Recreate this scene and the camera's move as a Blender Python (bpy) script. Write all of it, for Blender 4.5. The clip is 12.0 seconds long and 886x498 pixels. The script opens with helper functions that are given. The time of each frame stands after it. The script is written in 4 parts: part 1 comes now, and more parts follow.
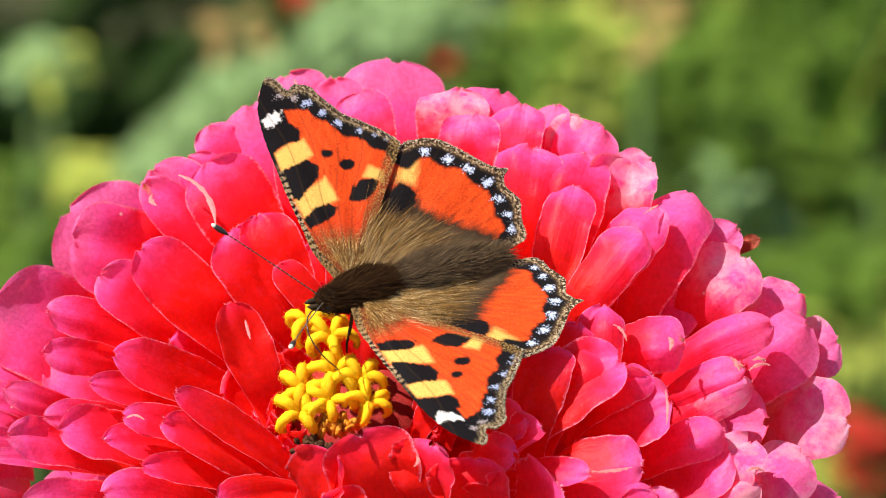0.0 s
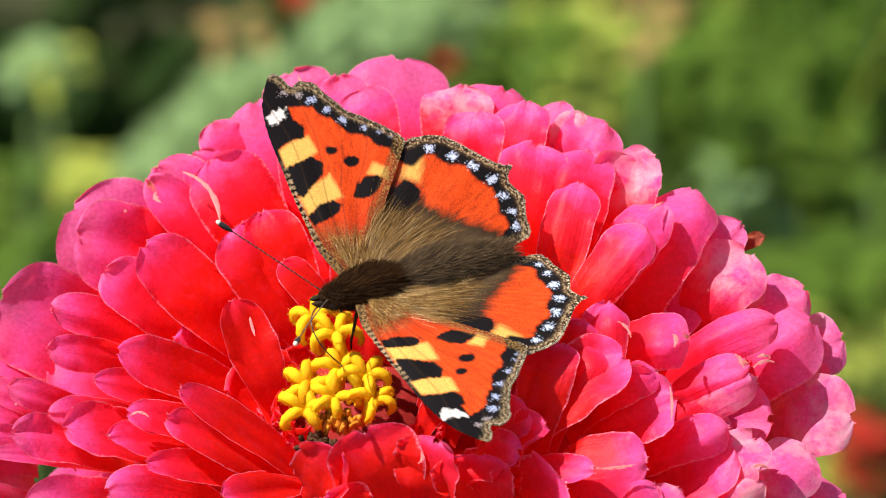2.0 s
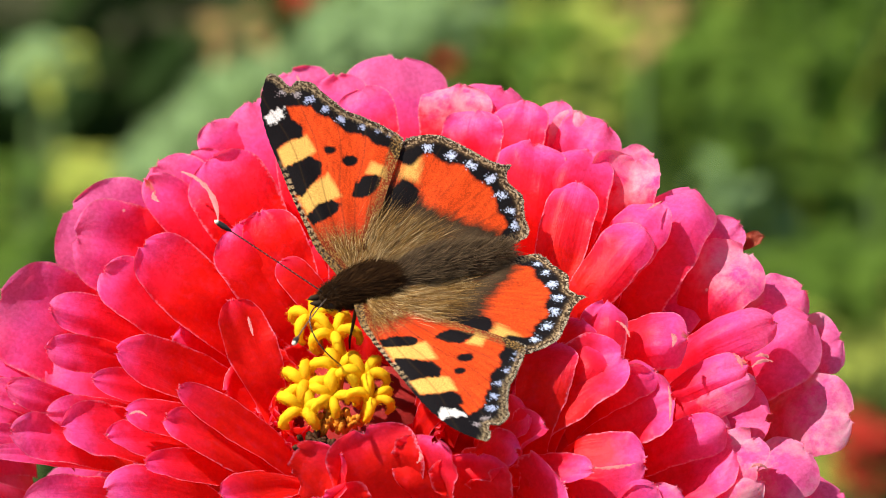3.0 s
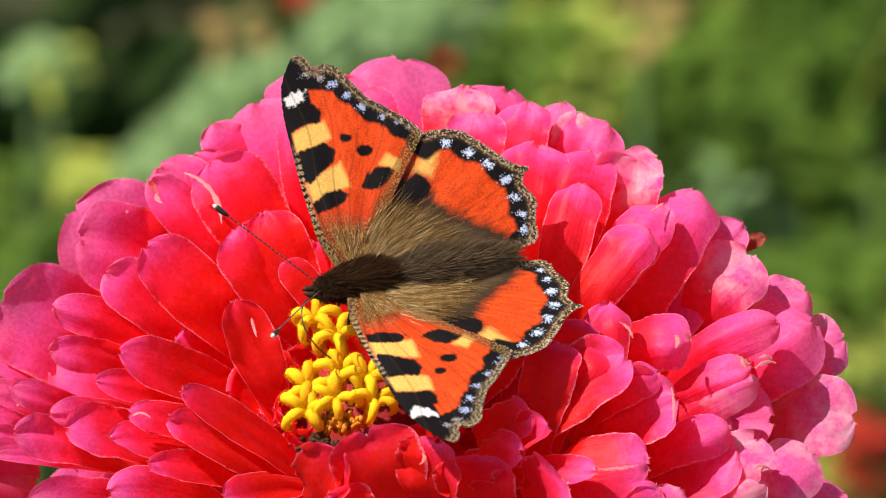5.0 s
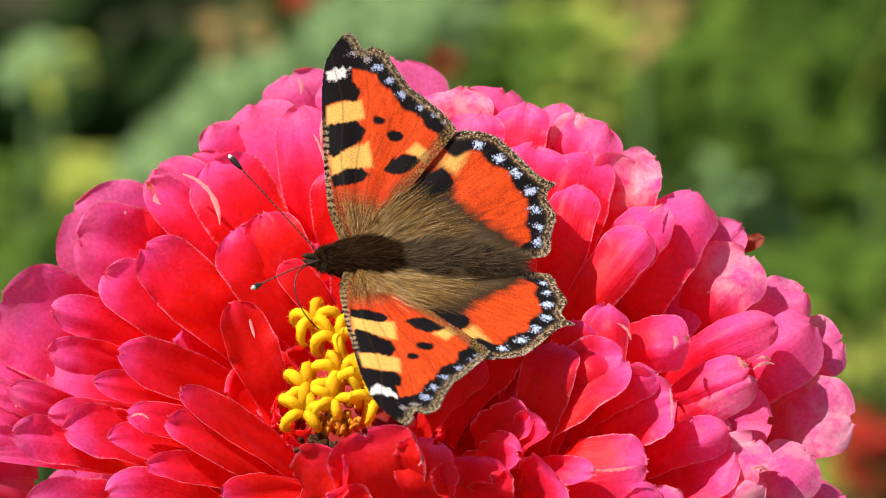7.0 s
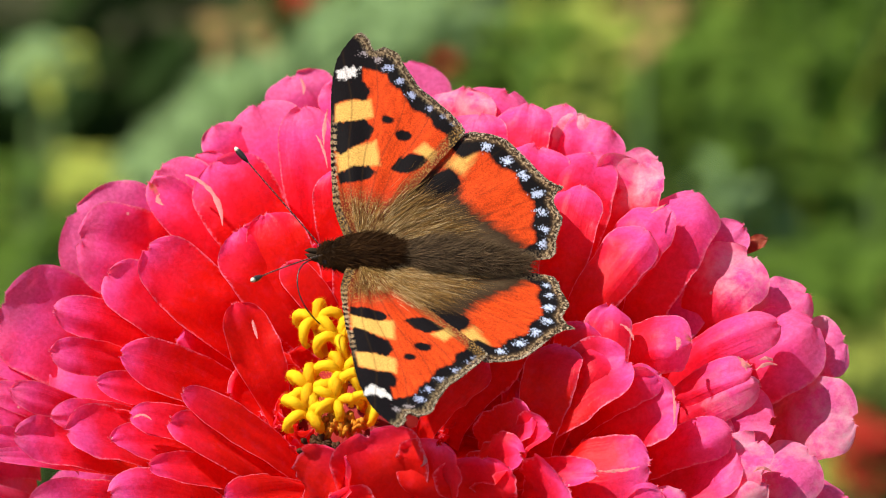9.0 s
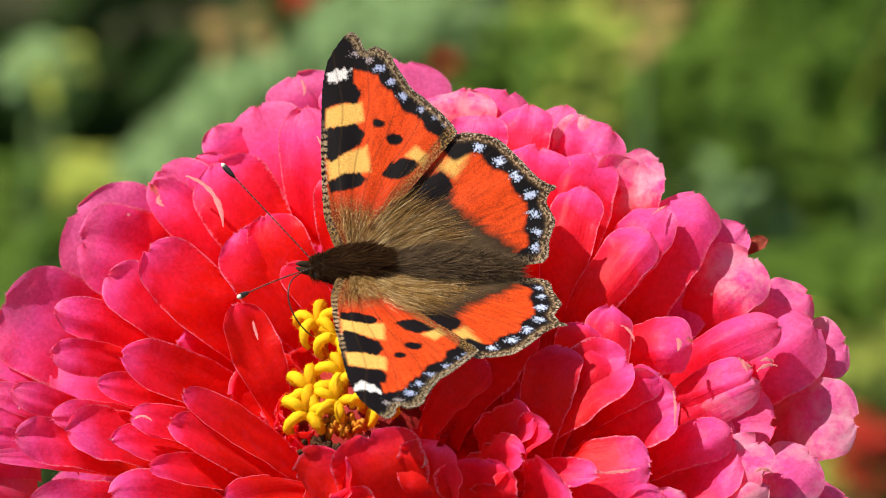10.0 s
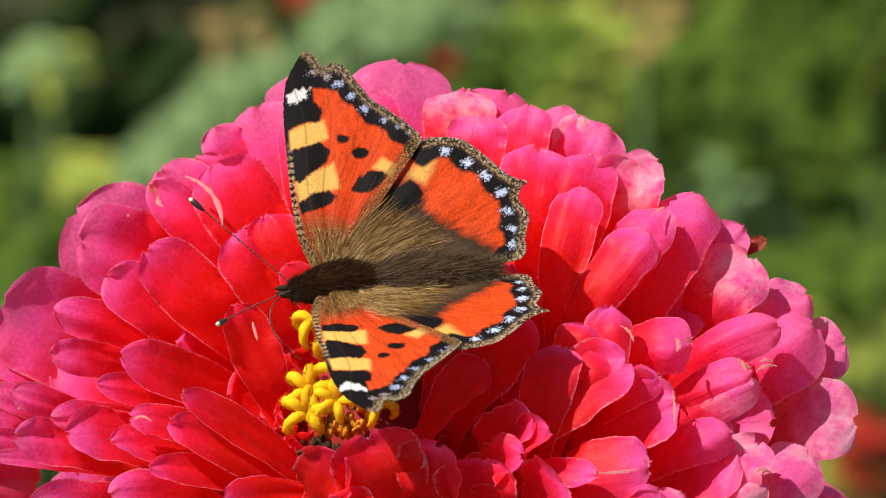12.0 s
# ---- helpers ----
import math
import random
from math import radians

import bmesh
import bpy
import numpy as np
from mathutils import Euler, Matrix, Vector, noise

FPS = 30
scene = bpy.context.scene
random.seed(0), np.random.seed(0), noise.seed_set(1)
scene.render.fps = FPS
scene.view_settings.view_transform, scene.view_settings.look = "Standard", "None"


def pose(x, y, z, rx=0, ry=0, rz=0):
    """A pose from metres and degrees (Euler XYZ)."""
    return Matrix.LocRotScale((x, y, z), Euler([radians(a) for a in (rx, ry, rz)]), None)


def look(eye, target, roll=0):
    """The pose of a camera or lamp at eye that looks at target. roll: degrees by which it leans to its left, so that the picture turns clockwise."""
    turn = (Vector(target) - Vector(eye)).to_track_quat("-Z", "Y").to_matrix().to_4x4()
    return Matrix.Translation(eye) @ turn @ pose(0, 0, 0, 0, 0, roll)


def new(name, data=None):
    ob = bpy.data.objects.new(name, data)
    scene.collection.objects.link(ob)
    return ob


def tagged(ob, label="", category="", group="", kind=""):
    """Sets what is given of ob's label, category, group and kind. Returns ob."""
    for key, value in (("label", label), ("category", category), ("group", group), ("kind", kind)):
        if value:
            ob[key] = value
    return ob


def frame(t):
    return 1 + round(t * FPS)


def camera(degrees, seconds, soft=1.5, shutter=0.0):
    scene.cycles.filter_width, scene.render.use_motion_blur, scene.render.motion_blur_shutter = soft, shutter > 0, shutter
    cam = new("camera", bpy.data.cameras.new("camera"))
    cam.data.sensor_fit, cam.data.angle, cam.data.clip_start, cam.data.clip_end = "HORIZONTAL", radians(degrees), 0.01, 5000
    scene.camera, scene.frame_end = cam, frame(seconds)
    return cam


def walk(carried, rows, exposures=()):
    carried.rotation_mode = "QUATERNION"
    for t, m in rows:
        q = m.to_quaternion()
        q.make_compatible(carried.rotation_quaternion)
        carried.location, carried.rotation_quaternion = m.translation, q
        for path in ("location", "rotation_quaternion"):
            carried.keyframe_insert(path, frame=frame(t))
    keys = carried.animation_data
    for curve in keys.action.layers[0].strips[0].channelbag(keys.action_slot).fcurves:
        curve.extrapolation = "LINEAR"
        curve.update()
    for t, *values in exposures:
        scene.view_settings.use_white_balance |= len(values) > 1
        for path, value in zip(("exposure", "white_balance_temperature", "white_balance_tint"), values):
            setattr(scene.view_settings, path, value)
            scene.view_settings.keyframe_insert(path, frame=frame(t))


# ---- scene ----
cam = camera(6.416, 12.0, soft=0.7)
cam.data.dof.use_dof = True
cam.data.dof.focus_distance = 0.985
cam.data.dof.aperture_fstop = 46.0
EYE, AIM = (0.0, -0.88295, 1.21947), (0.0, 0.0, 0.75)
walk(cam, [(0.0, look(EYE, AIM)), (12.0, look(EYE, AIM))], exposures=((0.0, 0.90), (2.5, 0.76), (5.0, 0.64), (9.5, 0.58), (12.0, 0.44)))

# ---- light ----
SUN_DIR = Vector((-0.52, -0.07, 0.85)).normalized()
world = bpy.data.worlds.new("garden_sky")
scene.world = world
world.use_nodes = True
wn = world.node_tree.nodes
sky = wn.new("ShaderNodeTexSky")
sky.sky_type, sky.sun_disc = "NISHITA", False
sky.sun_elevation = math.asin(SUN_DIR.z)
sky.sun_rotation = math.atan2(SUN_DIR.x, SUN_DIR.y)
wn["Background"].inputs["Strength"].default_value = 0.095
world.node_tree.links.new(sky.outputs["Color"], wn["Background"].inputs["Color"])
sun = new("sun", bpy.data.lights.new("sun", "SUN"))
sun.data.energy, sun.data.angle, sun.data.color = 5.15, radians(0.53), (1.0, 0.95, 0.86)
sun.matrix_world = look(tuple(SUN_DIR * 5), (0, 0, 0))

MM = 0.001
GROUND_Z = -0.55


# ---- materials ----
def material(name, rough=0.6, spec=0.3):
    m = bpy.data.materials.new(name)
    m.use_nodes = True
    p = m.node_tree.nodes["Principled BSDF"]
    p.inputs["Roughness"].default_value = rough
    p.inputs["Specular IOR Level"].default_value = spec
    return m, m.node_tree.nodes, m.node_tree.links, p


def ramp(nodes, stops):
    r = nodes.new("ShaderNodeValToRGB")
    els = r.color_ramp.elements
    while len(els) < len(stops):
        els.new(0.5)
    for e, (at, c) in zip(els, stops):
        e.position, e.color = at, (*c, 1)
    return r


def noisy(name, dark, light, scale, rough=0.7, spec=0.2, bump=0.3, depth=0.001, through_light=None, coords="Object", span=(0.3, 0.8)):
    """Two-scale mottled surface, with some light passing through it where asked."""
    m, n, l, p = material(name, rough, spec)
    tc = n.new("ShaderNodeTexCoord")
    big, fine = n.new("ShaderNodeTexNoise"), n.new("ShaderNodeTexNoise")
    big.inputs["Scale"].default_value, fine.inputs["Scale"].default_value = scale, scale * 9
    big.inputs["Detail"].default_value = fine.inputs["Detail"].default_value = 4
    mix = n.new("ShaderNodeMath")
    mix.operation = "MULTIPLY_ADD"
    mix.inputs[1].default_value = 0.45
    info = n.new("ShaderNodeNewGeometry")
    rnd = n.new("ShaderNodeMath")
    rnd.operation = "MULTIPLY_ADD"
    rnd.inputs[1].default_value, rnd.inputs[2].default_value = 0.3, 0.12
    l.new(tc.outputs[coords], big.inputs["Vector"])
    l.new(tc.outputs[coords], fine.inputs["Vector"])
    l.new(info.outputs["Random Per Island"], rnd.inputs[0])
    half = n.new("ShaderNodeMath")
    half.operation = "MULTIPLY_ADD"
    half.inputs[1].default_value = 0.4
    l.new(big.outputs["Fac"], half.inputs[0])
    l.new(rnd.outputs[0], half.inputs[2])
    l.new(fine.outputs["Fac"], mix.inputs[0])
    l.new(half.outputs[0], mix.inputs[2])
    r = ramp(n, [(span[0], dark), (span[1], light)])
    l.new(mix.outputs[0], r.inputs["Fac"])
    l.new(r.outputs["Color"], p.inputs["Base Color"])
    b = n.new("ShaderNodeBump")
    b.inputs["Strength"].default_value, b.inputs["Distance"].default_value = bump, depth
    l.new(fine.outputs["Fac"], b.inputs["Height"])
    l.new(b.outputs["Normal"], p.inputs["Normal"])
    if through_light:
        t, mx = n.new("ShaderNodeBsdfTranslucent"), n.new("ShaderNodeMixShader")
        t.inputs["Color"].default_value = (*through_light, 1)
        mx.inputs["Fac"].default_value = 0.35
        l.new(p.outputs[0], mx.inputs[1])
        l.new(t.outputs[0], mx.inputs[2])
        l.new(mx.outputs[0], n["Material Output"].inputs["Surface"])
    return m


def petal_material(name, deep, mid, pale, rim, back):
    """Velvety ray floret: redder at the foot, pinker and paler outwards, with fine lengthwise veins."""
    m, n, l, p = material(name, 0.46, 0.2)
    uv = n.new("ShaderNodeUVMap")
    sep = n.new("ShaderNodeSeparateXYZ")
    l.new(uv.outputs["UV"], sep.inputs[0])
    tc, info = n.new("ShaderNodeTexCoord"), n.new("ShaderNodeObjectInfo")
    blot = n.new("ShaderNodeTexNoise")
    blot.inputs["Scale"].default_value, blot.inputs["Detail"].default_value = 420, 6
    l.new(tc.outputs["Object"], blot.inputs["Vector"])
    fine = n.new("ShaderNodeTexNoise")
    fine.inputs["Scale"].default_value, fine.inputs["Detail"].default_value = 2600, 3
    l.new(tc.outputs["Object"], fine.inputs["Vector"])
    along = n.new("ShaderNodeMath")
    along.operation = "MULTIPLY_ADD"
    along.inputs[1].default_value = 0.3
    l.new(blot.outputs["Fac"], along.inputs[0])
    flat = n.new("ShaderNodeVectorMath")
    flat.operation = "MULTIPLY"
    flat.inputs[1].default_value = (19.5, 19.5, 0)
    l.new(tc.outputs["Object"], flat.inputs[0])
    away = n.new("ShaderNodeVectorMath")
    away.operation = "LENGTH"
    l.new(flat.outputs[0], away.inputs[0])
    pinkness = n.new("ShaderNodeMath")
    pinkness.operation = "MULTIPLY_ADD"
    pinkness.inputs[1].default_value = 0.36
    l.new(sep.outputs["Y"], pinkness.inputs[0])
    tipped = n.new("ShaderNodeMath")
    tipped.operation = "POWER"
    tipped.inputs[1].default_value = 5.0
    l.new(sep.outputs["Y"], tipped.inputs[0])
    more = n.new("ShaderNodeMath")
    more.operation = "MULTIPLY_ADD"
    more.inputs[1].default_value = 0.42
    l.new(tipped.outputs[0], more.inputs[0])
    l.new(away.outputs["Value"], more.inputs[2])
    l.new(more.outputs[0], pinkness.inputs[2])
    shift = n.new("ShaderNodeMath")
    shift.operation = "MULTIPLY_ADD"
    shift.inputs[1].default_value = 0.12
    l.new(info.outputs["Random"], shift.inputs[0])
    l.new(pinkness.outputs[0], along.inputs[2])
    l.new(along.outputs[0], shift.inputs[2])
    # deep end also holds the red glow of shaded cups, last stop a whitish sheen
    r = ramp(n, [(0.48, deep), (0.67, mid), (0.86, pale), (0.99, tuple(0.75 * a + 0.25 * b for a, b in zip(pale, rim)))])
    sc = n.new("ShaderNodeMath")
    sc.operation = "MULTIPLY_ADD"
    sc.inputs[1].default_value, sc.inputs[2].default_value = 0.66, -0.15
    l.new(shift.outputs[0], sc.inputs[0])
    l.new(sc.outputs[0], r.inputs["Fac"])
    # thin paler rim
    off = n.new("ShaderNodeMath")
    off.operation = "SUBTRACT"
    off.inputs[1].default_value = 0.5
    l.new(sep.outputs["X"], off.inputs[0])
    ab = n.new("ShaderNodeMath")
    ab.operation = "ABSOLUTE"
    l.new(off.outputs[0], ab.inputs[0])
    wob = n.new("ShaderNodeMath")
    wob.operation = "MULTIPLY_ADD"
    wob.inputs[1].default_value = 0.10
    l.new(fine.outputs["Fac"], wob.inputs[0])
    l.new(ab.outputs[0], wob.inputs[2])
    edge = n.new("ShaderNodeMapRange")
    edge.inputs["From Min"].default_value, edge.inputs["From Max"].default_value = 0.52, 0.56
    l.new(wob.outputs[0], edge.inputs["Value"])
    mx = n.new("ShaderNodeMixRGB")
    mx.inputs["Color2"].default_value = (*rim, 1)
    l.new(edge.outputs[0], mx.inputs["Fac"])
    l.new(r.outputs["Color"], mx.inputs["Color1"])
    # pale speckle and dry patches
    grain = n.new("ShaderNodeTexNoise")
    grain.inputs["Scale"].default_value, grain.inputs["Detail"].default_value = 900, 6
    l.new(tc.outputs["Object"], grain.inputs["Vector"])
    gr = ramp(n, [(0.52, (0, 0, 0)), (0.85, (0.10, 0.10, 0.10))])
    l.new(grain.outputs["Fac"], gr.inputs["Fac"])
    sp = n.new("ShaderNodeMixRGB")
    sp.inputs["Color2"].default_value = (0.92, 0.20, 0.48, 1)
    l.new(gr.outputs["Color"], sp.inputs["Fac"])
    mott = n.new("ShaderNodeTexNoise")
    mott.inputs["Scale"].default_value, mott.inputs["Detail"].default_value = 1900, 6
    mott.inputs["Distortion"].default_value = 0.6
    l.new(tc.outputs["Object"], mott.inputs["Vector"])
    mr = ramp(n, [(0.36, (0.88, 0.78, 0.80)), (0.64, (1.06, 1.1, 1.08))])
    l.new(mott.outputs["Fac"], mr.inputs["Fac"])
    mm = n.new("ShaderNodeMixRGB")
    mm.blend_type = "MULTIPLY"
    mm.inputs["Fac"].default_value = 1.0
    l.new(mx.outputs[0], mm.inputs["Color1"])
    l.new(mr.outputs["Color"], mm.inputs["Color2"])
    l.new(mm.outputs[0], sp.inputs["Color1"])
    cells = n.new("ShaderNodeTexVoronoi")
    cells.inputs["Scale"].default_value = 420
    l.new(tc.outputs["Object"], cells.inputs["Vector"])
    pick = n.new("ShaderNodeSeparateColor")
    l.new(cells.outputs["Color"], pick.inputs[0])
    few = n.new("ShaderNodeMath")
    few.operation = "GREATER_THAN"
    few.inputs[1].default_value = 0.93
    l.new(pick.outputs[0], few.inputs[0])
    dot = n.new("ShaderNodeMath")
    dot.operation = "LESS_THAN"
    dot.inputs[1].default_value = 0.085
    l.new(cells.outputs["Distance"], dot.inputs[0])
    speck = n.new("ShaderNodeMath")
    speck.operation = "MULTIPLY"
    l.new(few.outputs[0], speck.inputs[0])
    l.new(dot.outputs[0], speck.inputs[1])
    pol = n.new("ShaderNodeMixRGB")
    pol.inputs["Color2"].default_value = (0.92, 0.62, 0.58, 1)
    l.new(speck.outputs[0], pol.inputs["Fac"])
    l.new(sp.outputs[0], pol.inputs["Color1"])
    sp = pol
    dry = n.new("ShaderNodeAttribute")
    dry.attribute_name = "dry"
    dm = n.new("ShaderNodeMath")
    dm.operation = "MULTIPLY_ADD"
    dm.use_clamp = True
    dm.inputs[2].default_value = -1.5
    dn = n.new("ShaderNodeMath")
    dn.operation = "MULTIPLY"
    dn.inputs[1].default_value = 5.0
    l.new(grain.outputs["Fac"], dn.inputs[0])
    l.new(dry.outputs["Fac"], dm.inputs[0])
    l.new(dn.outputs[0], dm.inputs[1])
    dx = n.new("ShaderNodeMixRGB")
    dx.inputs["Color2"].default_value = (0.62, 0.42, 0.18, 1)
    l.new(dm.outputs[0], dx.inputs["Fac"])
    l.new(sp.outputs[0], dx.inputs["Color1"])
    # sun-bleached patches, also standing in for whitish highlights on outer petals
    old = n.new("ShaderNodeAttribute")
    old.attribute_name = "bleach_sheen"
    wash = n.new("ShaderNodeTexNoise")
    wash.inputs["Scale"].default_value, wash.inputs["Detail"].default_value, wash.inputs["Roughness"].default_value = 190, 8, 0.68
    l.new(tc.outputs["Object"], wash.inputs["Vector"])
    wr = ramp(n, [(0.46, (0, 0, 0)), (0.68, (1, 1, 1))])
    l.new(wash.outputs["Fac"], wr.inputs["Fac"])
    wm = n.new("ShaderNodeMath")
    wm.operation = "MULTIPLY"
    l.new(wr.outputs["Color"], wm.inputs[0])
    l.new(old.outputs["Fac"], wm.inputs[1])
    faded = n.new("ShaderNodeMixRGB")
    faded.inputs["Color2"].default_value = (0.92, 0.52, 0.60, 1)
    l.new(wm.outputs[0], faded.inputs["Fac"])
    l.new(dx.outputs[0], faded.inputs["Color1"])
    l.new(faded.outputs[0], p.inputs["Base Color"])
    # veins
    wave = n.new("ShaderNodeTexNoise")
    wave.inputs["Scale"].default_value, wave.inputs["Detail"].default_value = 1.0, 4
    stretch = n.new("ShaderNodeMapping")
    stretch.inputs["Scale"].default_value = (15, 2.4, 1)
    l.new(uv.outputs["UV"], stretch.inputs["Vector"])
    l.new(stretch.outputs[0], wave.inputs["Vector"])
    add = n.new("ShaderNodeMath")
    add.operation = "MULTIPLY_ADD"
    add.inputs[1].default_value = 0.6
    l.new(fine.outputs["Fac"], add.inputs[0])
    l.new(wave.outputs["Fac"], add.inputs[2])
    b = n.new("ShaderNodeBump")
    b.inputs["Strength"].default_value, b.inputs["Distance"].default_value = 0.35, 0.0003
    l.new(add.outputs[0], b.inputs["Height"])
    l.new(b.outputs["Normal"], p.inputs["Normal"])
    p.inputs["Sheen Weight"].default_value = 0.03
    p.inputs["Sheen Roughness"].default_value = 0.35
    p.inputs["Sheen Tint"].default_value = (1.0, 0.6, 0.8, 1)
    t, mix = n.new("ShaderNodeBsdfTranslucent"), n.new("ShaderNodeMixShader")
    glow = n.new("ShaderNodeMixRGB")
    glow.inputs["Fac"].default_value = 0.7
    glow.inputs["Color2"].default_value = (*back, 1)
    l.new(faded.outputs[0], glow.inputs["Color1"])
    l.new(glow.outputs[0], t.inputs["Color"])
    mix.inputs["Fac"].default_value = 0.57
    l.new(p.outputs[0], mix.inputs[1])
    l.new(t.outputs[0], mix.inputs[2])
    l.new(mix.outputs[0], n["Material Output"].inputs["Surface"])
    return m


def pigment_material(name):
    """Wing scales: their colour is laid down scale by scale, with a fine tiled relief."""
    m, n, l, p = material(name, 0.6, 0.12)
    at = n.new("ShaderNodeAttribute")
    at.attribute_name = "pigment"
    tc = n.new("ShaderNodeTexCoord")
    fine = n.new("ShaderNodeTexNoise")
    fine.inputs["Scale"].default_value, fine.inputs["Detail"].default_value = 6000, 2
    l.new(tc.outputs["Object"], fine.inputs["Vector"])
    r = ramp(n, [(0.3, (0.70, 0.68, 0.66)), (0.7, (1.2, 1.22, 1.24))])
    l.new(fine.outputs["Fac"], r.inputs["Fac"])
    mul = n.new("ShaderNodeMixRGB")
    mul.blend_type = "MULTIPLY"
    mul.inputs["Fac"].default_value = 1
    l.new(at.outputs["Color"], mul.inputs["Color1"])
    l.new(r.outputs["Color"], mul.inputs["Color2"])
    l.new(mul.outputs[0], p.inputs["Base Color"])
    b = n.new("ShaderNodeBump")
    b.inputs["Strength"].default_value, b.inputs["Distance"].default_value = 0.3, 0.00012
    l.new(fine.outputs["Fac"], b.inputs["Height"])
    l.new(b.outputs["Normal"], p.inputs["Normal"])
    t, mix = n.new("ShaderNodeBsdfTranslucent"), n.new("ShaderNodeMixShader")
    l.new(mul.outputs[0], t.inputs["Color"])
    mix.inputs["Fac"].default_value = 0.22
    l.new(p.outputs[0], mix.inputs[1])
    l.new(t.outputs[0], mix.inputs[2])
    l.new(mix.outputs[0], n["Material Output"].inputs["Surface"])
    return m


PETAL = petal_material("petal_pink", (0.78, 0.012, 0.008), (0.84, 0.020, 0.075), (0.95, 0.105, 0.43), (0.93, 0.32, 0.46), (1.0, 0.024, 0.014))
PETAL_PALE = petal_material("petal_bleached", (0.74, 0.011, 0.03), (0.80, 0.04, 0.20), (0.86, 0.20, 0.42), (0.92, 0.40, 0.52), (0.95, 0.05, 0.04))
YELLOW = noisy("floret_yellow", (0.74, 0.27, 0.002), (0.93, 0.66, 0.012), 700, 0.7, 0.15, 0.6, 0.0002, (0.9, 0.45, 0.01))
AMBER = noisy("floret_bud_amber", (0.26, 0.05, 0.003), (0.72, 0.30, 0.012), 1500, 0.6, 0.25, 0.5, 0.0002)
UMBER = noisy("withered_brown", (0.006, 0.002, 0.001), (0.085, 0.03, 0.007), 1500, 0.7, 0.25, 0.5, 0.0002)
PETAL_DEAD = noisy("petal_withered", (0.09, 0.012, 0.006), (0.24, 0.045, 0.018), 900, 0.6, 0.3, 0.5, 0.0003)
WITHERED = noisy("withered_margin", (0.55, 0.04, 0.08), (0.80, 0.30, 0.28), 2200, 0.6, 0.3, 0.6, 0.0003, (0.8, 0.2, 0.15))
CHAFF = noisy("receptacle_shade_red", (0.05, 0.003, 0.003), (0.26, 0.012, 0.010), 1100, 0.6, 0.2, 0.4, 0.0003)
STEM = noisy("stem_green", (0.04, 0.08, 0.015), (0.12, 0.2, 0.04), 200, 0.6, 0.3, 0.4, 0.0005)
PIGMENT = pigment_material("wing_scales")
FUR = noisy("fur_brown", (0.008, 0.004, 0.002), (0.075, 0.032, 0.010), 900, 0.7, 0.04, span=(0.5, 0.98))
FUR_GOLD = noisy("fur_golden", (0.014, 0.007, 0.002), (0.52, 0.27, 0.065), 900, 0.45, 0.15, span=(0.46, 0.96))
# paler hairs that put the coat's golden glints into colour
FUR_GLINT = noisy("fur_painted_glint", (0.30, 0.17, 0.05), (0.75, 0.52, 0.24), 900, 0.35, 0.5)
FUR_ASH = noisy("fur_ash_brown", (0.014, 0.008, 0.004), (0.20, 0.125, 0.062), 1100, 0.6, 0.08, span=(0.45, 0.95))
BODY = noisy("body_dark", (0.010, 0.006, 0.004), (0.045, 0.026, 0.013), 1500, 0.7, 0.1, 0.6, 0.0002)
HORN = noisy("horn_black", (0.008, 0.006, 0.005), (0.03, 0.02, 0.015), 1500, 0.35, 0.5, 0.2, 0.0001)
FRINGE = noisy("wing_fringe", (0.03, 0.018, 0.010), (0.62, 0.50, 0.34), 420, 0.6, 0.2, span=(0.45, 0.9))
CREAM = noisy("cream_scales", (0.5, 0.42, 0.28), (0.8, 0.72, 0.55), 1500)
RING = noisy("antenna_ring", (0.12, 0.07, 0.05), (0.42, 0.28, 0.20), 1500)
# shade deep in the bed is put into this dark leaf colour
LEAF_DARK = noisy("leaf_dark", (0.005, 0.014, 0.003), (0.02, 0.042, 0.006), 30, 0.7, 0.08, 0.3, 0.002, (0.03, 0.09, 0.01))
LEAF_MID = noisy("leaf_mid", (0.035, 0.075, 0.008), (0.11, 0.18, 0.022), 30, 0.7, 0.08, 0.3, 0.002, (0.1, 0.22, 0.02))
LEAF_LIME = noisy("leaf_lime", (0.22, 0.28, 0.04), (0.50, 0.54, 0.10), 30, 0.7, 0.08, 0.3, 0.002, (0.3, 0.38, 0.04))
LEAF_SAGE = noisy("leaf_sage", (0.13, 0.22, 0.075), (0.27, 0.39, 0.16), 25, 0.8, 0.08, 0.4, 0.002, (0.2, 0.3, 0.1))
STRAW = noisy("dry_straw", (0.12, 0.07, 0.025), (0.25, 0.16, 0.05), 40)
RED_FAR = noisy("far_bloom_red", (0.22, 0.012, 0.008), (0.50, 0.04, 0.02), 40, 0.6, 0.2, 0.3, 0.002, (0.5, 0.02, 0.02))
SOIL = noisy("soil", (0.012, 0.014, 0.006), (0.06, 0.06, 0.025), 14, 0.95, 0.1, 0.8, 0.01)


# ---- mesh helpers ----
def part(name, bm, mat, parent=None, label=""):
    me = bpy.data.meshes.new(name)
    bm.normal_update()
    bm.to_mesh(me)
    bm.free()
    me.materials.append(mat)
    for f in me.polygons:
        f.use_smooth = True
    ob = new(name, me)
    ob.parent = parent
    return tagged(ob, label)


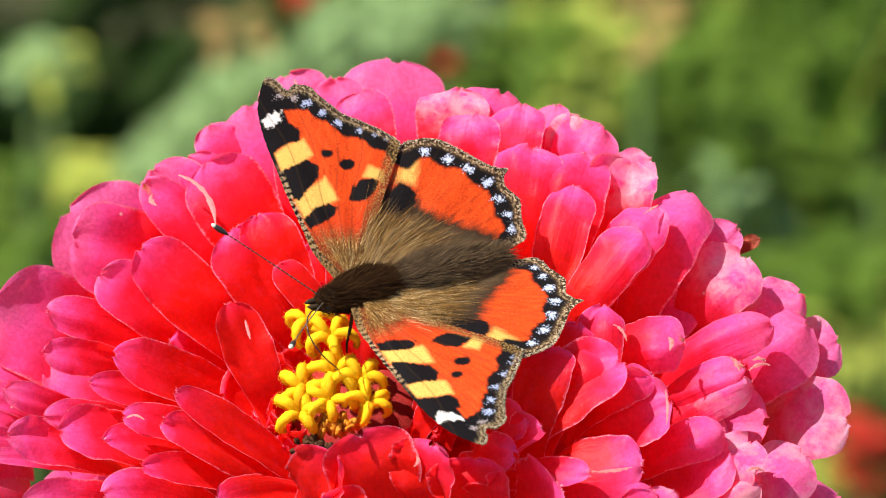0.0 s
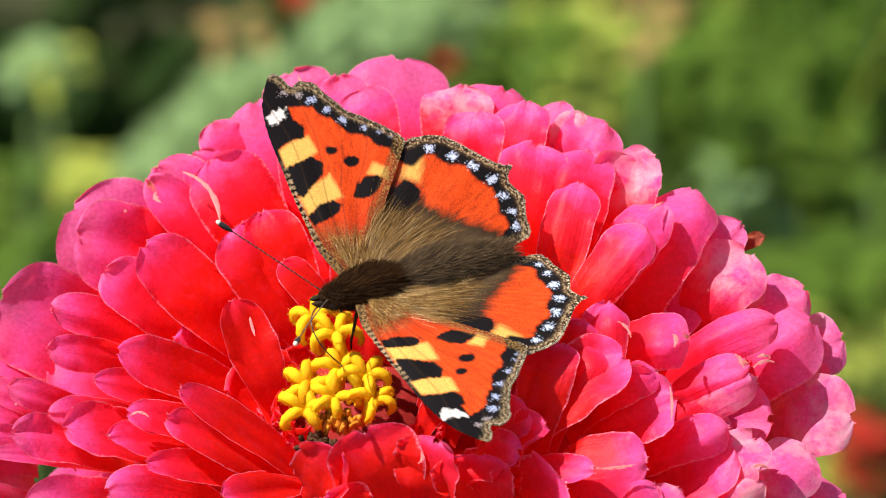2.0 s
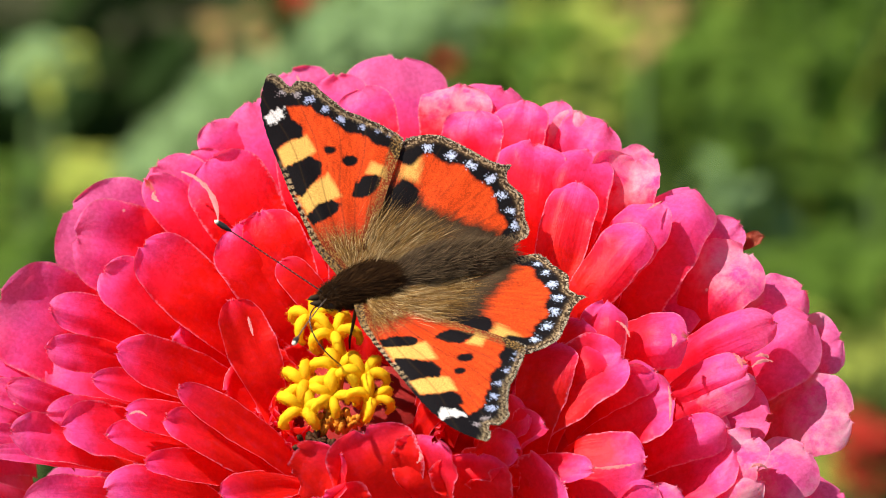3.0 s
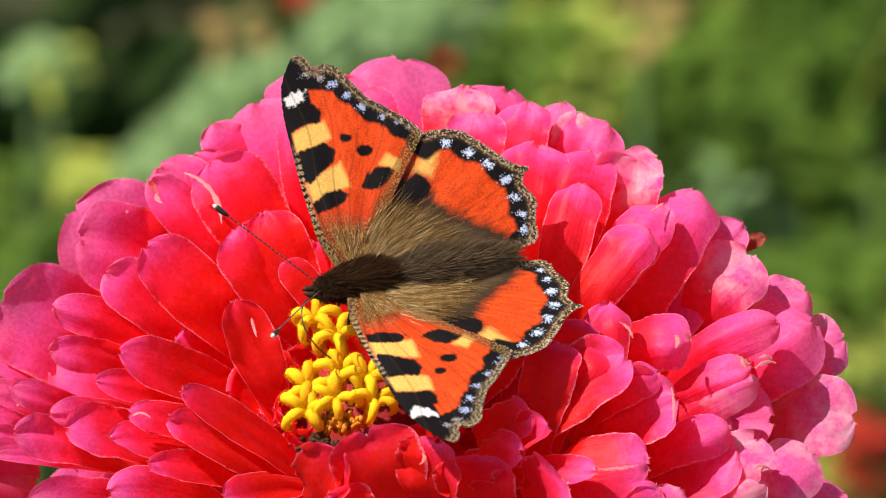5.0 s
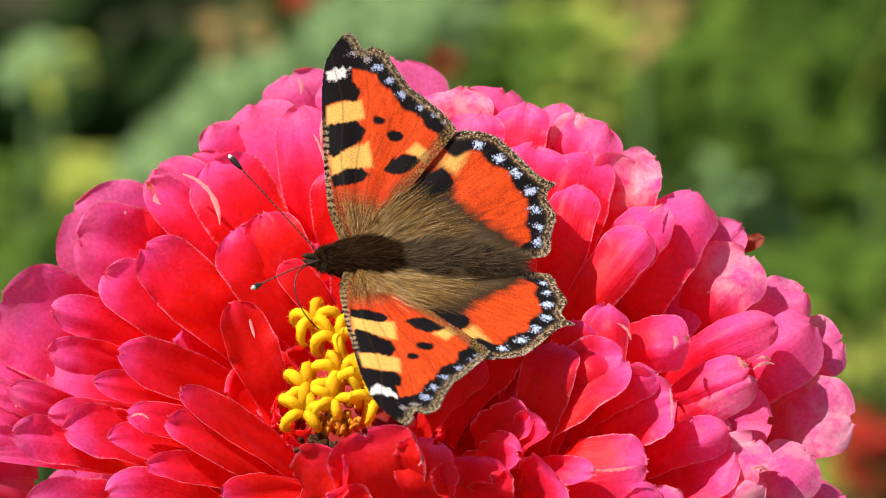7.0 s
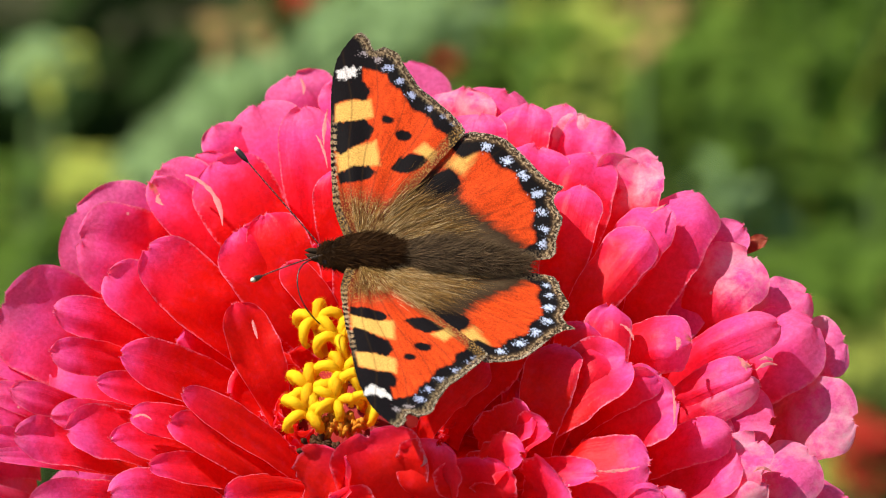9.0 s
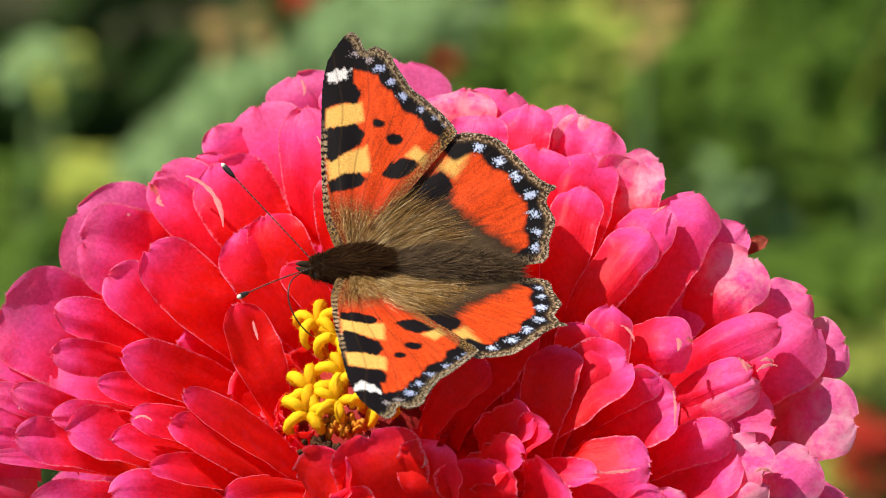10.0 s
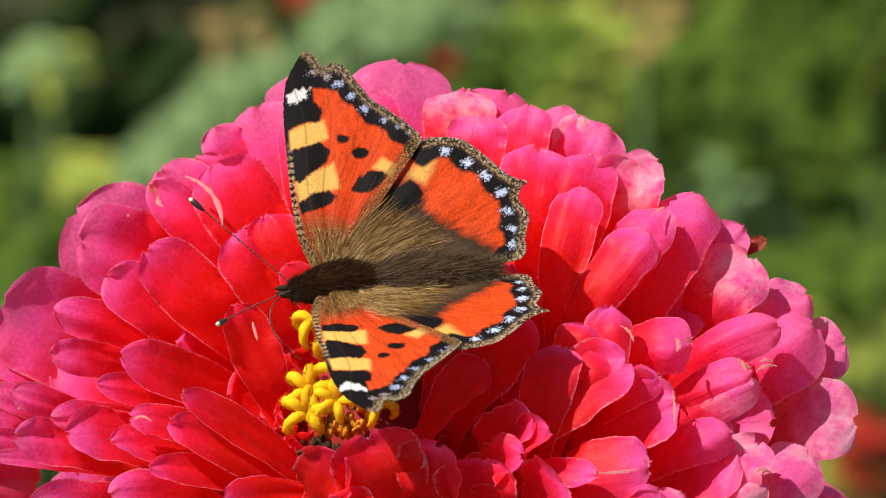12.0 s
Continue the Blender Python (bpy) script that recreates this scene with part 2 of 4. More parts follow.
def sheet(name, verts, faces, mat, parent=None, label="", uvs=None):
    me = bpy.data.meshes.new(name)
    me.from_pydata([tuple(v) for v in verts], [], faces)
    if uvs is not None:
        layer = me.uv_layers.new(name="UVMap")
        idx = np.empty(len(me.loops), dtype=np.int32)
        me.loops.foreach_get("vertex_index", idx)
        layer.data.foreach_set("uv", np.asarray(uvs, dtype=np.float32)[idx].ravel())
    me.polygons.foreach_set("use_smooth", [True] * len(me.polygons))
    me.materials.append(mat)
    me.update()
    ob = new(name, me)
    ob.parent = parent
    return tagged(ob, label)


def tube(bm, pts, radii, n=7):
    """A round rod through pts, closed at its ends."""
    pts = [Vector(p) for p in pts]
    rings = []
    side = None
    for i, p in enumerate(pts):
        d = (pts[min(i + 1, len(pts) - 1)] - pts[max(i - 1, 0)]).normalized()
        if side is None:
            side = d.orthogonal().normalized()
        side = (side - d * side.dot(d)).normalized()
        up = d.cross(side)
        rings.append([bm.verts.new(p + radii[i] * (math.cos(a) * side + math.sin(a) * up)) for a in (2 * math.pi * k / n for k in range(n))])
    for a, b in zip(rings, rings[1:]):
        for k in range(n):
            bm.faces.new((a[k], a[(k + 1) % n], b[(k + 1) % n], b[k]))
    bm.faces.new(rings[0][::-1])
    bm.faces.new(rings[-1])


def bez(p, t):
    """A point of the Bezier curve with the control points p."""
    p = [np.asarray(q, dtype=float) for q in p]
    while len(p) > 1:
        p = [a + (b - a) * t for a, b in zip(p, p[1:])]
    return p[0]


def empty(name, label, category, group=""):
    return tagged(new(name), label, category, group)


def fur(name, roots, ways, lengths, width, mat, parent, droop=0.25, label="", seed=3):
    """Many fine hairs as slim tapering blades that bend on their way."""
    rng = np.random.default_rng(seed)
    verts, faces = [], []
    for r, w, ln in zip(roots, ways, lengths):
        w = w / np.linalg.norm(w)
        side = np.cross(w, rng.normal(size=3))
        side = side / np.linalg.norm(side) * width
        mid = r + w * ln * 0.55
        end = r + w * ln + np.array((0, 0, -droop * ln)) + rng.normal(size=3) * ln * 0.06
        k = len(verts)
        verts += [r - side, r + side, mid - side * 0.8, mid + side * 0.8, end]
        faces += [(k, k + 1, k + 3, k + 2), (k + 2, k + 3, k + 4)]
    ob = sheet(name, verts, faces, mat, parent, label)
    return tagged(ob, kind="stuff")


# ---- ground ----
def ground():
    bm = bmesh.new()
    n = 60
    at = lambda i: 40 * ((i / n * 2 - 1) ** 3)
    grid = [[bm.verts.new((at(i), 1.2 + at(j), 0.015 * noise.noise((at(i) * 3, at(j) * 3, 0)) - 0.005 * (abs(at(i)) > 2) + GROUND_Z)) for j in range(n + 1)] for i in range(n + 1)]
    for i in range(n):
        for j in range(n):
            bm.faces.new((grid[i][j], grid[i + 1][j], grid[i + 1][j + 1], grid[i][j + 1]))
    tagged(part("ground", bm, SOIL), "dark garden soil with short green growth", "ground", kind="structure")


ground()


# ---- the bloom ----
DOME_R, DOME_H = 58.0, 26.0

PETALS_1 = [
    (-47.4, 19.3, 12.2, -34.7, 15.6, 2.7, 11.9, 0.12, 0), (-50.3, 14, 9.2, -40.6, 11.3, 1.9, 7.6, 0, 0), (-49.1, 5.5, 12.4, -37.9, 5.7, 4.2, 3.4, 0, 0),
    (-48.8, -1.9, 12.7, -39.6, 0, 5.8, 3, 0, 0), (-47.3, -7, 15.4, -31.3, -1.6, 3.1, 2.3, 0, 0), (-43.9, -6.4, 18.2, -32.3, -4.1, 9.6, 5.3, 0.1, 0),
    (-39.8, 6.5, 17.7, -29, 9.8, 9.5, 4.1, 0, 0), (-39.2, -3.9, 18.3, -28.1, 0.9, 9.5, 3.8, 0, 0), (-38.7, 33.7, 11.2, -25.7, 26.5, 1.3, 13.7, 0.1, 0),
    (-37, 25.4, 15.9, -25.3, 25.8, 7.7, 10.2, 0.1, 0),
]
PETALS_2 = [
    (-27, 36.2, 15.4, -16.7, 26.8, 6.9, 8, 0.1, 0), (-22.4, 37.6, 15.3, -16.9, 31.4, 10.5, 5.5, 0, 0), (-27.6, 32.4, 17.7, -17.7, 23.3, 9.3, 5.1, 0.25, 0.9),
    (-19.2, 33.2, 19.5, -12.8, 23.1, 12.6, 9, 0.2, 0), (-14.8, 18.4, 24.4, -7.5, 9.2, 17.2, 9.1, 0.15, 0), (-27, 18.5, 21.8, -16.9, 10.7, 12.9, 7.3, 0.15, 0),
    (-32.4, 16.3, 20, -22.8, 11.8, 12.3, 6.6, 0.1, 0), (-39.4, 13.2, 17.8, -26.4, 13.9, 8.4, 4.6, 0.1, 0), (-29.9, 1.4, 22.6, -14.8, 0.4, 11.6, 5.9, 0.2, 0),
    (-32.9, -1.6, 21.4, -19.1, -0.1, 11.3, 4, 0.15, 0),
]
PETALS_3 = [
    (-21.6, -6.7, 24.7, -7.5, -11.9, 13.7, 3.8, 0.25, 0), (-15.1, 6.1, 25.1, -10.7, -3, 18.1, 5.7, 0.25, 0.5), (-36.6, -8.3, 21, -23.4, -5.1, 11, 6.8, 0.1, 0),
    (-30.9, -10.7, 21.5, -17, -6.2, 10.7, 5.1, 0.2, 0), (-28.3, -8, 22.8, -15.1, -7.3, 13.2, 4.1, 0.25, 0), (-23.1, -10.4, 24, -9.3, -12.4, 13.8, 5.1, 0.2, 0),
    (-25.7, -16, 22.8, -11, -12, 11.6, 3.9, 0.2, 0), (-41.8, -15.8, 16.6, -24.6, -9.9, 3.2, 6.6, 0.1, 0), (-31, -18.6, 20.8, -16.9, -14.8, 10.1, 7, 0.1, 0),
    (-16, -22.8, 23.9, -6.4, -13.4, 14, 4.2, 0.2, 0),
]
PETALS_4 = [
    # tips beyond x = -63: petals added out of view to shade the lower left
    (-52.3, 6.9, 9.1, -41.5, 10.2, 0.9, 5.3, 0, 0), (-45.3, 3.4, 14.8, -35.7, 3.5, 7.8, 3.2, 0, 0), (-65.8, 11.7, 3.1, -50.1, 17, -8.9, 9.8, 0, 0),
    (-66.4, 6.9, 2.4, -50.9, 12.6, -9.6, 9.9, 0, 0), (-66, 2.1, 1.6, -50.9, 9.2, -10.5, 9.9, 0, 0), (-64.2, 18.3, 3.1, -50.6, 20.5, -6.8, 9.8, 0, 0),
    (-63.9, -2.6, -0.1, -49, 5.5, -12.5, 8.4, 0, 0), (-20.1, 43.8, 13.7, -16.4, 36.8, 9.4, 5.2, 0, 0), (-14.9, 46.4, 13.9, -9.3, 30.9, 5.2, 9.8, 0.1, 0),
    (-11.3, 56.4, 6.9, -8.4, 47.8, 2.4, 7.9, 0.1, 0),
]
PETALS_5 = [
    (-8.1, 42.1, 17.9, -7, 26.9, 10.3, 6.1, 0.15, 0), (3.1, 57.1, 7.9, 1.6, 43.1, 2.2, 11.6, -0.15, 0), (-0.1, 44.6, 16.6, 0.6, 34.5, 12.3, 6.9, 0.1, 0),
    (-4.2, 52.4, 10.3, -3.3, 44.1, 6.5, 6.1, 0, 0), (12.2, 46.7, 13.2, 10.2, 39.3, 10.7, 8.1, 0, -1), (17.7, 46.6, 12.6, 13.7, 37.2, 9.4, 8.5, -0.2, 0),
    (14.9, 38, 18.5, 13.3, 30.3, 16.1, 6.7, 0.1, 0), (20.7, 41.6, 15.2, 18.8, 33.2, 12.7, 6.2, -0.1, 0.25), (24.8, 43.4, 12.5, 21.8, 34.9, 10, 4.6, -0.1, 0),
    (27.3, 41.1, 12.5, 23.7, 35.2, 10.6, 3.9, 0, -1.5),
]
PETALS_6 = [
    (30.8, 39.5, 12.7, 23.9, 31.9, 10, 7.3, -0.25, 0), (29, 31.7, 17.7, 25, 16.3, 13.8, 7.2, -0.3, 0), (22.3, 31.7, 19.7, 20.4, 21.6, 17, 7.6, -0.2, 0),
    (28.1, 23.4, 21, 24.4, 10.6, 18, 5.9, -0.2, 0), (36.9, 33.2, 12.1, 29, 29.9, 10.2, 5.6, 0, -0.75), (34.9, 30.8, 14.9, 31.4, 23, 13, 7.5, 0.45, -1),
    (41.9, 27, 14.2, 32, 10.3, 10.1, 8.9, -0.35, 0), (38.3, 21.7, 17.6, 29, 10.8, 14.7, 6.3, -0.35, 0.35), (36.2, 16.5, 20, 26.8, 7.3, 17.3, 6, -0.3, 0),
    (47.3, 23.8, 8.8, 40, 18.9, 7.1, 5, 0, 0),
]
PETALS_7 = [
    (48, 19.3, 9.1, 41.4, 12.9, 7.1, 8.5, -0.1, -1), (49.9, 23.4, 6.4, 46.3, 22.9, 5.6, 1.6, 0, 2), (54.6, 16.8, 3.3, 44.2, 12.3, 0.9, 7, -0.1, -0.75),
    (55.4, 11.6, 4.3, 43.4, 5, 1.2, 9.8, -0.3, 0), (58.7, 12.1, -1.3, 50.2, 10.7, -3.3, 7.5, -0.1, -1), (51.8, 6.9, 11.7, 37.8, 3.2, 8.4, 5.4, -0.6, 0.3),
    (48.3, -2.5, 15.1, 36.7, -4, 12.3, 4.1, -0.45, 0.9), (49, -4.3, 13.8, 36.4, -7, 10.7, 4.3, -0.3, -0.75), (59.4, -0.2, -0.8, 48.9, 2, -3.3, 9, -0.15, -0.9),
    (45.6, -12.1, 15.5, 33.7, -13.9, 12.6, 4.8, -0.5, 0),
]
PETALS_8 = [
    (48.4, -11.2, 12.4, 42.5, -18.7, 10.2, 6.6, -0.3, -1), (54.4, -9.4, 6.1, 44.6, -16.1, 3.2, 8.7, -0.25, -0.75), (57.8, -9, -4.7, 49.3, -12.5, -6.9, 7.1, -0.2, 0),
    (49.3, -17.1, 10.7, 40.2, -19.3, 8.4, 5, -0.3, -1), (46, -13.6, 12.2, 34.7, -16.5, 9.4, 8.5, 0.2, 0), (41.2, -0.4, 18.8, 30.5, 1.6, 16.2, 6.3, -0.45, 0.9),
    (31.5, 3.2, 22.6, 29.8, -8, 20, 5.3, -0.3, 0), (28.5, 0.3, 23.3, 25.8, -5.5, 21.8, 5.1, -0.2, 0), (37.5, -6.1, 20.7, 28.2, -9.4, 18.3, 4.5, -0.55, 0),
    (39.2, -9.4, 18.7, 29.3, -12.2, 16.2, 8, 0.5, 0),
]
PETALS_9 = [
    (25.7, -3.9, 24.9, 22, -13.7, 22.4, 6.2, -0.2, 0.2), (33.6, -5.8, 23.1, 20.9, -11.7, 19.7, 8.4, 0.15, 0), (30.4, -3.1, 23.4, 24.3, -11.2, 21, 5.8, -0.3, 0),
    (35.7, -19.7, 20, 22.3, -18, 16.8, 7.6, -0.35, 0.2), (29.6, -22.5, 22.5, 18.4, -19, 19.5, 3.8, 0.3, 0), (36.7, -21.7, 18.2, 30.5, -26.1, 16.4, 6.1, -0.3, 0),
    (39.4, -21.4, 16.5, 33.8, -26.1, 14.7, 5.1, -0.3, -0.75), (22.3, -15.3, 25.3, 13.2, -13.7, 17, 5.2, 0.4, 0), (24.2, -17.3, 25.2, 13.9, -16.3, 16.9, 5.1, 0.45, 0),
    (20.7, -21.3, 26, 12, -19.2, 18.8, 6.2, 0.45, 0),
]
PETALS_10 = [
    (10.8, -19.5, 27.1, 8.6, -24.3, 21.8, 8.4, 0.4, 0), (2, -17.3, 27.4, 4, -23.6, 21.4, 9.7, 0.32, 0), (-1, -20.1, 27.2, -6.1, -23.6, 21.7, 7.2, 0.4, 0),
    (15.8, -21.3, 25.9, 15.2, -25.7, 21.6, 8.8, 0.35, 0), (25.9, -24.5, 23.4, 20.4, -26, 18.9, 9.4, 0.35, 0), (-3.5, -24.8, 24.8, -1.5, -28.5, 21.9, 8.6, 0.25, 0),
    (-8.6, 10.7, 26.3, -3.1, 4.9, 21.3, 3.7, 0.2, 0), (0.7, 15.2, 24.7, 0.1, 3, 19.8, 6.4, 0.15, 0), (7.7, 19.1, 23.3, 3.4, 3.7, 18.4, 6.9, 0.15, 0),
    (15.4, 17.1, 22.4, 8.4, 3.1, 18.5, 7.1, 0.1, 0),
]
PETALS_11 = [
    (19, 10.4, 22.6, 10.7, -1.5, 19.7, 7.2, 0.1, 0), (-11.6, 20.2, 24.5, -7.4, 10.2, 18.2, 6.4, 0.15, 0), (-2.5, 27.5, 23.1, -1.7, 16.1, 17.9, 6.4, 0.15, 0),
    (4.6, 31.1, 22.1, 3.3, 20, 18, 6.9, 0.1, 0), (12, 24.8, 23.4, 8.6, 13.5, 20, 6.5, 0.1, 0), (21.1, 2, 23, 12.9, -6.5, 20.3, 7, 0.1, 0),
    (16.3, -5.2, 24, 8.9, -9.9, 21.9, 5.6, 0.2, 0),
]
PETALS = (PETALS_1, PETALS_2, PETALS_3, PETALS_4, PETALS_5, PETALS_6, PETALS_7, PETALS_8, PETALS_9, PETALS_10, PETALS_11)


def low_floret(az, r, z, foot_r, w, cup, low, parent, seed):
    """A ray floret of the lower layers: its tip at azimuth az, r from the axis and z above the bloom's foot, in mm."""
    a = radians(az)
    out = np.array((math.cos(a), math.sin(a), 0.0))
    foot = out * foot_r + np.array((0, 0, 12 - 20 * min(r / DOME_R, 1) ** 1.5 - low))
    end = out * r + np.array((0, 0, z))
    way = end - foot
    length = np.linalg.norm(way)
    tan = np.array((-out[1], out[0], 0.0))
    up = np.cross(way / length, tan)
    return petal([foot, foot + 0.4 * way - 0.05 * length * up, foot + 0.84 * way + 0.05 * length * up, end], tan, w, cup, 0.0, parent, seed)


def top_floret(tx, ty, tz, mx, my, mz, w, cup, dry, parent, seed):
    """A ray floret that shows: its tip at (tx, ty, tz), its middle at (mx, my, mz), in mm from the bloom's foot; it goes on inwards and down to its own foot."""
    tip, mid = np.array((tx, ty, tz)), np.array((mx, my, mz))
    way = tip - mid
    length = np.linalg.norm(way)
    way = way / length
    out = np.array((tx, ty, 0.0)) / math.hypot(tx, ty)
    up = np.array((0.06, -0.33, 0.94)) - 0.3 * out
    up = up - way * (up @ way)
    up = up / np.linalg.norm(up)
    foot = mid - way * 0.45 * length - up * 7
    over = 0.5 * max(-cup, 0)
    line = [foot, mid - 0.05 * length * way - 0.03 * length * up, tip - (0.42 - 0.16 * over) * length * way + (0.05 + 0.34 * over) * length * up, tip]
    return petal(line, np.cross(up, way), w, cup, dry, parent, seed)


def petal(line, tan, w, cup, dry=0.0, parent=None, seed=1):
    """One ray floret along a Bezier line of four points, w wide. cup: how far its sides rise (or fall);
    dry: how withered its tip is, or below 0 how far it is bleached and painted with sheen."""
    rng = random.Random(seed)
    length = np.linalg.norm(line[3] - line[0])
    over = 0.52 * max(-cup, 0)
    ns, nu = 24, 12
    twist, bend = radians(rng.uniform(-14, 14)), rng.uniform(-0.06, 0.06)
    ph = rng.uniform(0, 50)
    ribs = rng.uniform(0.10, 0.24) * min(1, w / 7)
    ruffle = 1.0 + 1.6 * max(0, cup - 0.25) * 4
    blunt = rng.uniform(1.9, 2.9)
    notch = rng.uniform(0.0, 0.07)
    verts, uvs, faces, rims = [], [], [], []
    for i in range(ns + 1):
        s = 1 - (1 - i / ns) ** 1.3
        c = bez(line, s)
        fwd = bez(line, s + 0.02) - c
        fwd = fwd / np.linalg.norm(fwd)
        nrm = np.cross(fwd, tan)
        nrm = nrm / np.linalg.norm(nrm)
        t = min(s / 0.66, 1)
        body = 0.4 + 0.6 * t * t * (3 - 2 * t)
        hw = 0.60 * w * body * (1 if s < 0.76 else math.sqrt(max(1 - ((s - 0.76) / 0.243) ** blunt, 0.0)))
        side = math.cos(twist * s) * tan + math.sin(twist * s) * nrm
        mid = c + tan * bend * length * (s * s - s)
        for j in range(nu + 1):
            u = j / nu * 2 - 1
            wav = 1.3 * noise.noise((ph + s * 2.4, u * 1.1, seed * 0.7)) + 1.2 * ruffle * noise.noise((ph + s * 5.5, u * 1.6, seed)) * u * u + 0.7 * ruffle * noise.noise((ph + s * 13, u, seed + 9)) * u ** 4
            lift = (cup if cup > 0 else 1.3 * cup) * hw * (u * u - 0.25) * min(1, s * 1.6) + wav * min(1, s * 2) * min(1, w / 7) + ribs * math.cos(u * 7.5 + ph) * min(1, s * 2) * (1 - abs(u))
            curl = -7.0 * over * max(0, s - 0.72) ** 1.5 * w
            pull = -notch * w * math.cos(u * 3.1) * max(0, s - 0.8) * 3 + 0.5 * noise.noise((u * 3, ph, 3)) * max(0, s - 0.7) * 2
            verts.append((mid + side * u * hw + nrm * (lift + curl) + fwd * pull) * MM)
            uvs.append((j / nu, s))
            if s > 0.45 and (j in (0, nu) or i == ns):
                rims.append((len(verts) - 1, side * (1 if u > 0 else -1) * (1.4 - s) + fwd * s, nrm))
    for i in range(ns):
        for j in range(nu):
            k = i * (nu + 1) + j
            faces.append((k, k + 1, k + nu + 2, k + nu + 1))
    # fringe of minute hairs along the margin
    for a, b in zip(rims, rims[1:]):
        p0, p1 = verts[a[0]], verts[b[0]]
        if np.linalg.norm(p1 - p0) > 2 * MM:
            continue
        for _ in range(3):
            f = rng.random()
            p = p0 + (p1 - p0) * f
            h = a[1] / np.linalg.norm(a[1]) * rng.uniform(0.15, 0.42) * MM + a[2] * rng.uniform(-0.08, 0.08) * MM
            e = (p1 - p0) / (np.linalg.norm(p1 - p0) + 1e-9) * 0.045 * MM
            k = len(verts)
            verts += [p - e, p + e, p + h]
            uvs += [(0, 0.9), (0, 0.9), (0, 0.95)]
            faces.append((k, k + 1, k + 2))
    ob = sheet("petal", verts, faces, PETAL_DEAD if dry > 1 else PETAL_PALE if dry < -1 else PETAL, parent, "bleached pale pink petal" if dry < -1 else "pink petal with faded patches and painted sheen" if dry < 0 else "withered brown petal" if dry > 1 else "pink petal with a dry tan tip" if dry else "", uvs)
    if dry < 0:
        at = ob.data.attributes.new("bleach_sheen", "FLOAT", "POINT")
        at.data.foreach_set("value", [-dry * min(1, max(0, (v[1] - 0.4) * 3.5)) for v in uvs])
    if dry > 0:
        at = ob.data.attributes.new("dry", "FLOAT", "POINT")
        at.data.foreach_set("value", [dry * max(0, (v[1] - 0.74) * 4.2) * (1 - abs(v[0] * 2 - 1.2)) for v in uvs])
    return ob


def bloom():
    z = empty("zinnia", "large double pink zinnia with a yellow heart in full bloom", "flower")
    seed = 1
    for group in PETALS:
        for row in group:
            top_floret(*row, z, seed)
            seed += 1
    rng = random.Random(8)
    for i in range(90):
        q = 0.30 + 0.62 * math.sqrt((i + 0.5) / 90)
        az = i * 137.508
        sunk = 22.0 if q > 0.5 and 165 < az % 360 < 235 else 12.0 if q > 0.5 and 165 < az % 360 < 265 else 0.0
        low_floret(az, DOME_R * q * 0.93, DOME_H * math.sqrt(max(1 - q * q, 0)) * 0.88 - 8.0 - sunk, 5 + 12 * q, rng.uniform(8.5, 12), rng.uniform(-0.1, 0.4), 4.0 + sunk, z, 400 + i)
    for i in range(16):
        az = i * 22.5 + rng.uniform(-8, 8)
        low_floret(az, rng.uniform(15, 21), rng.uniform(12, 17), 7.0, rng.uniform(6, 8), 0.4, 3.0, z, 600 + i)
    for i, az in enumerate((178, 186, 194, 202, 210)):
        low_floret(az, 47.0 - 3 * (i % 2), -20.0 - 2 * (i % 2), 20, 13.0, 0.1, 22.0, z, 560 + i)
    # small crimson scales round the disc
    for i in range(34):
        az = 150 + i * 6.5 + rng.uniform(-4, 4)
        low_floret(az, rng.uniform(10.5, 14.5), rng.uniform(12.5, 16.5), rng.uniform(6.5, 9), rng.uniform(2.6, 4.4), 0.5, 4.0, z, 700 + i)
    # receptacle cone, its crimson darkened to give the shade between petals, and stem
    bm = bmesh.new()
    tube(bm, [(0, 0, v * MM) for v in (-16, -13, -9, -2, 4, 9, 13.0, 14.6)], [v * MM for v in (3, 9, 12, 12.6, 12, 10.5, 7.5, 3)], 24)
    part("receptacle", bm, CHAFF, z, "chaffy receptacle coloured dark crimson like the shade round it")
    bm = bmesh.new()
    tube(bm, [(0, 0, -0.010), (0.0, -0.01, -0.06), (0.02, -0.09, -0.22), (0.05, -0.2, -0.45), (0.09, -0.31, -0.74), (0.15, -0.56, -1.29)], [0.0035, 0.003, 0.0032, 0.0036, 0.004, 0.005], 12)
    part("stem", bm, STEM, z, "hairy green stem")
    return z


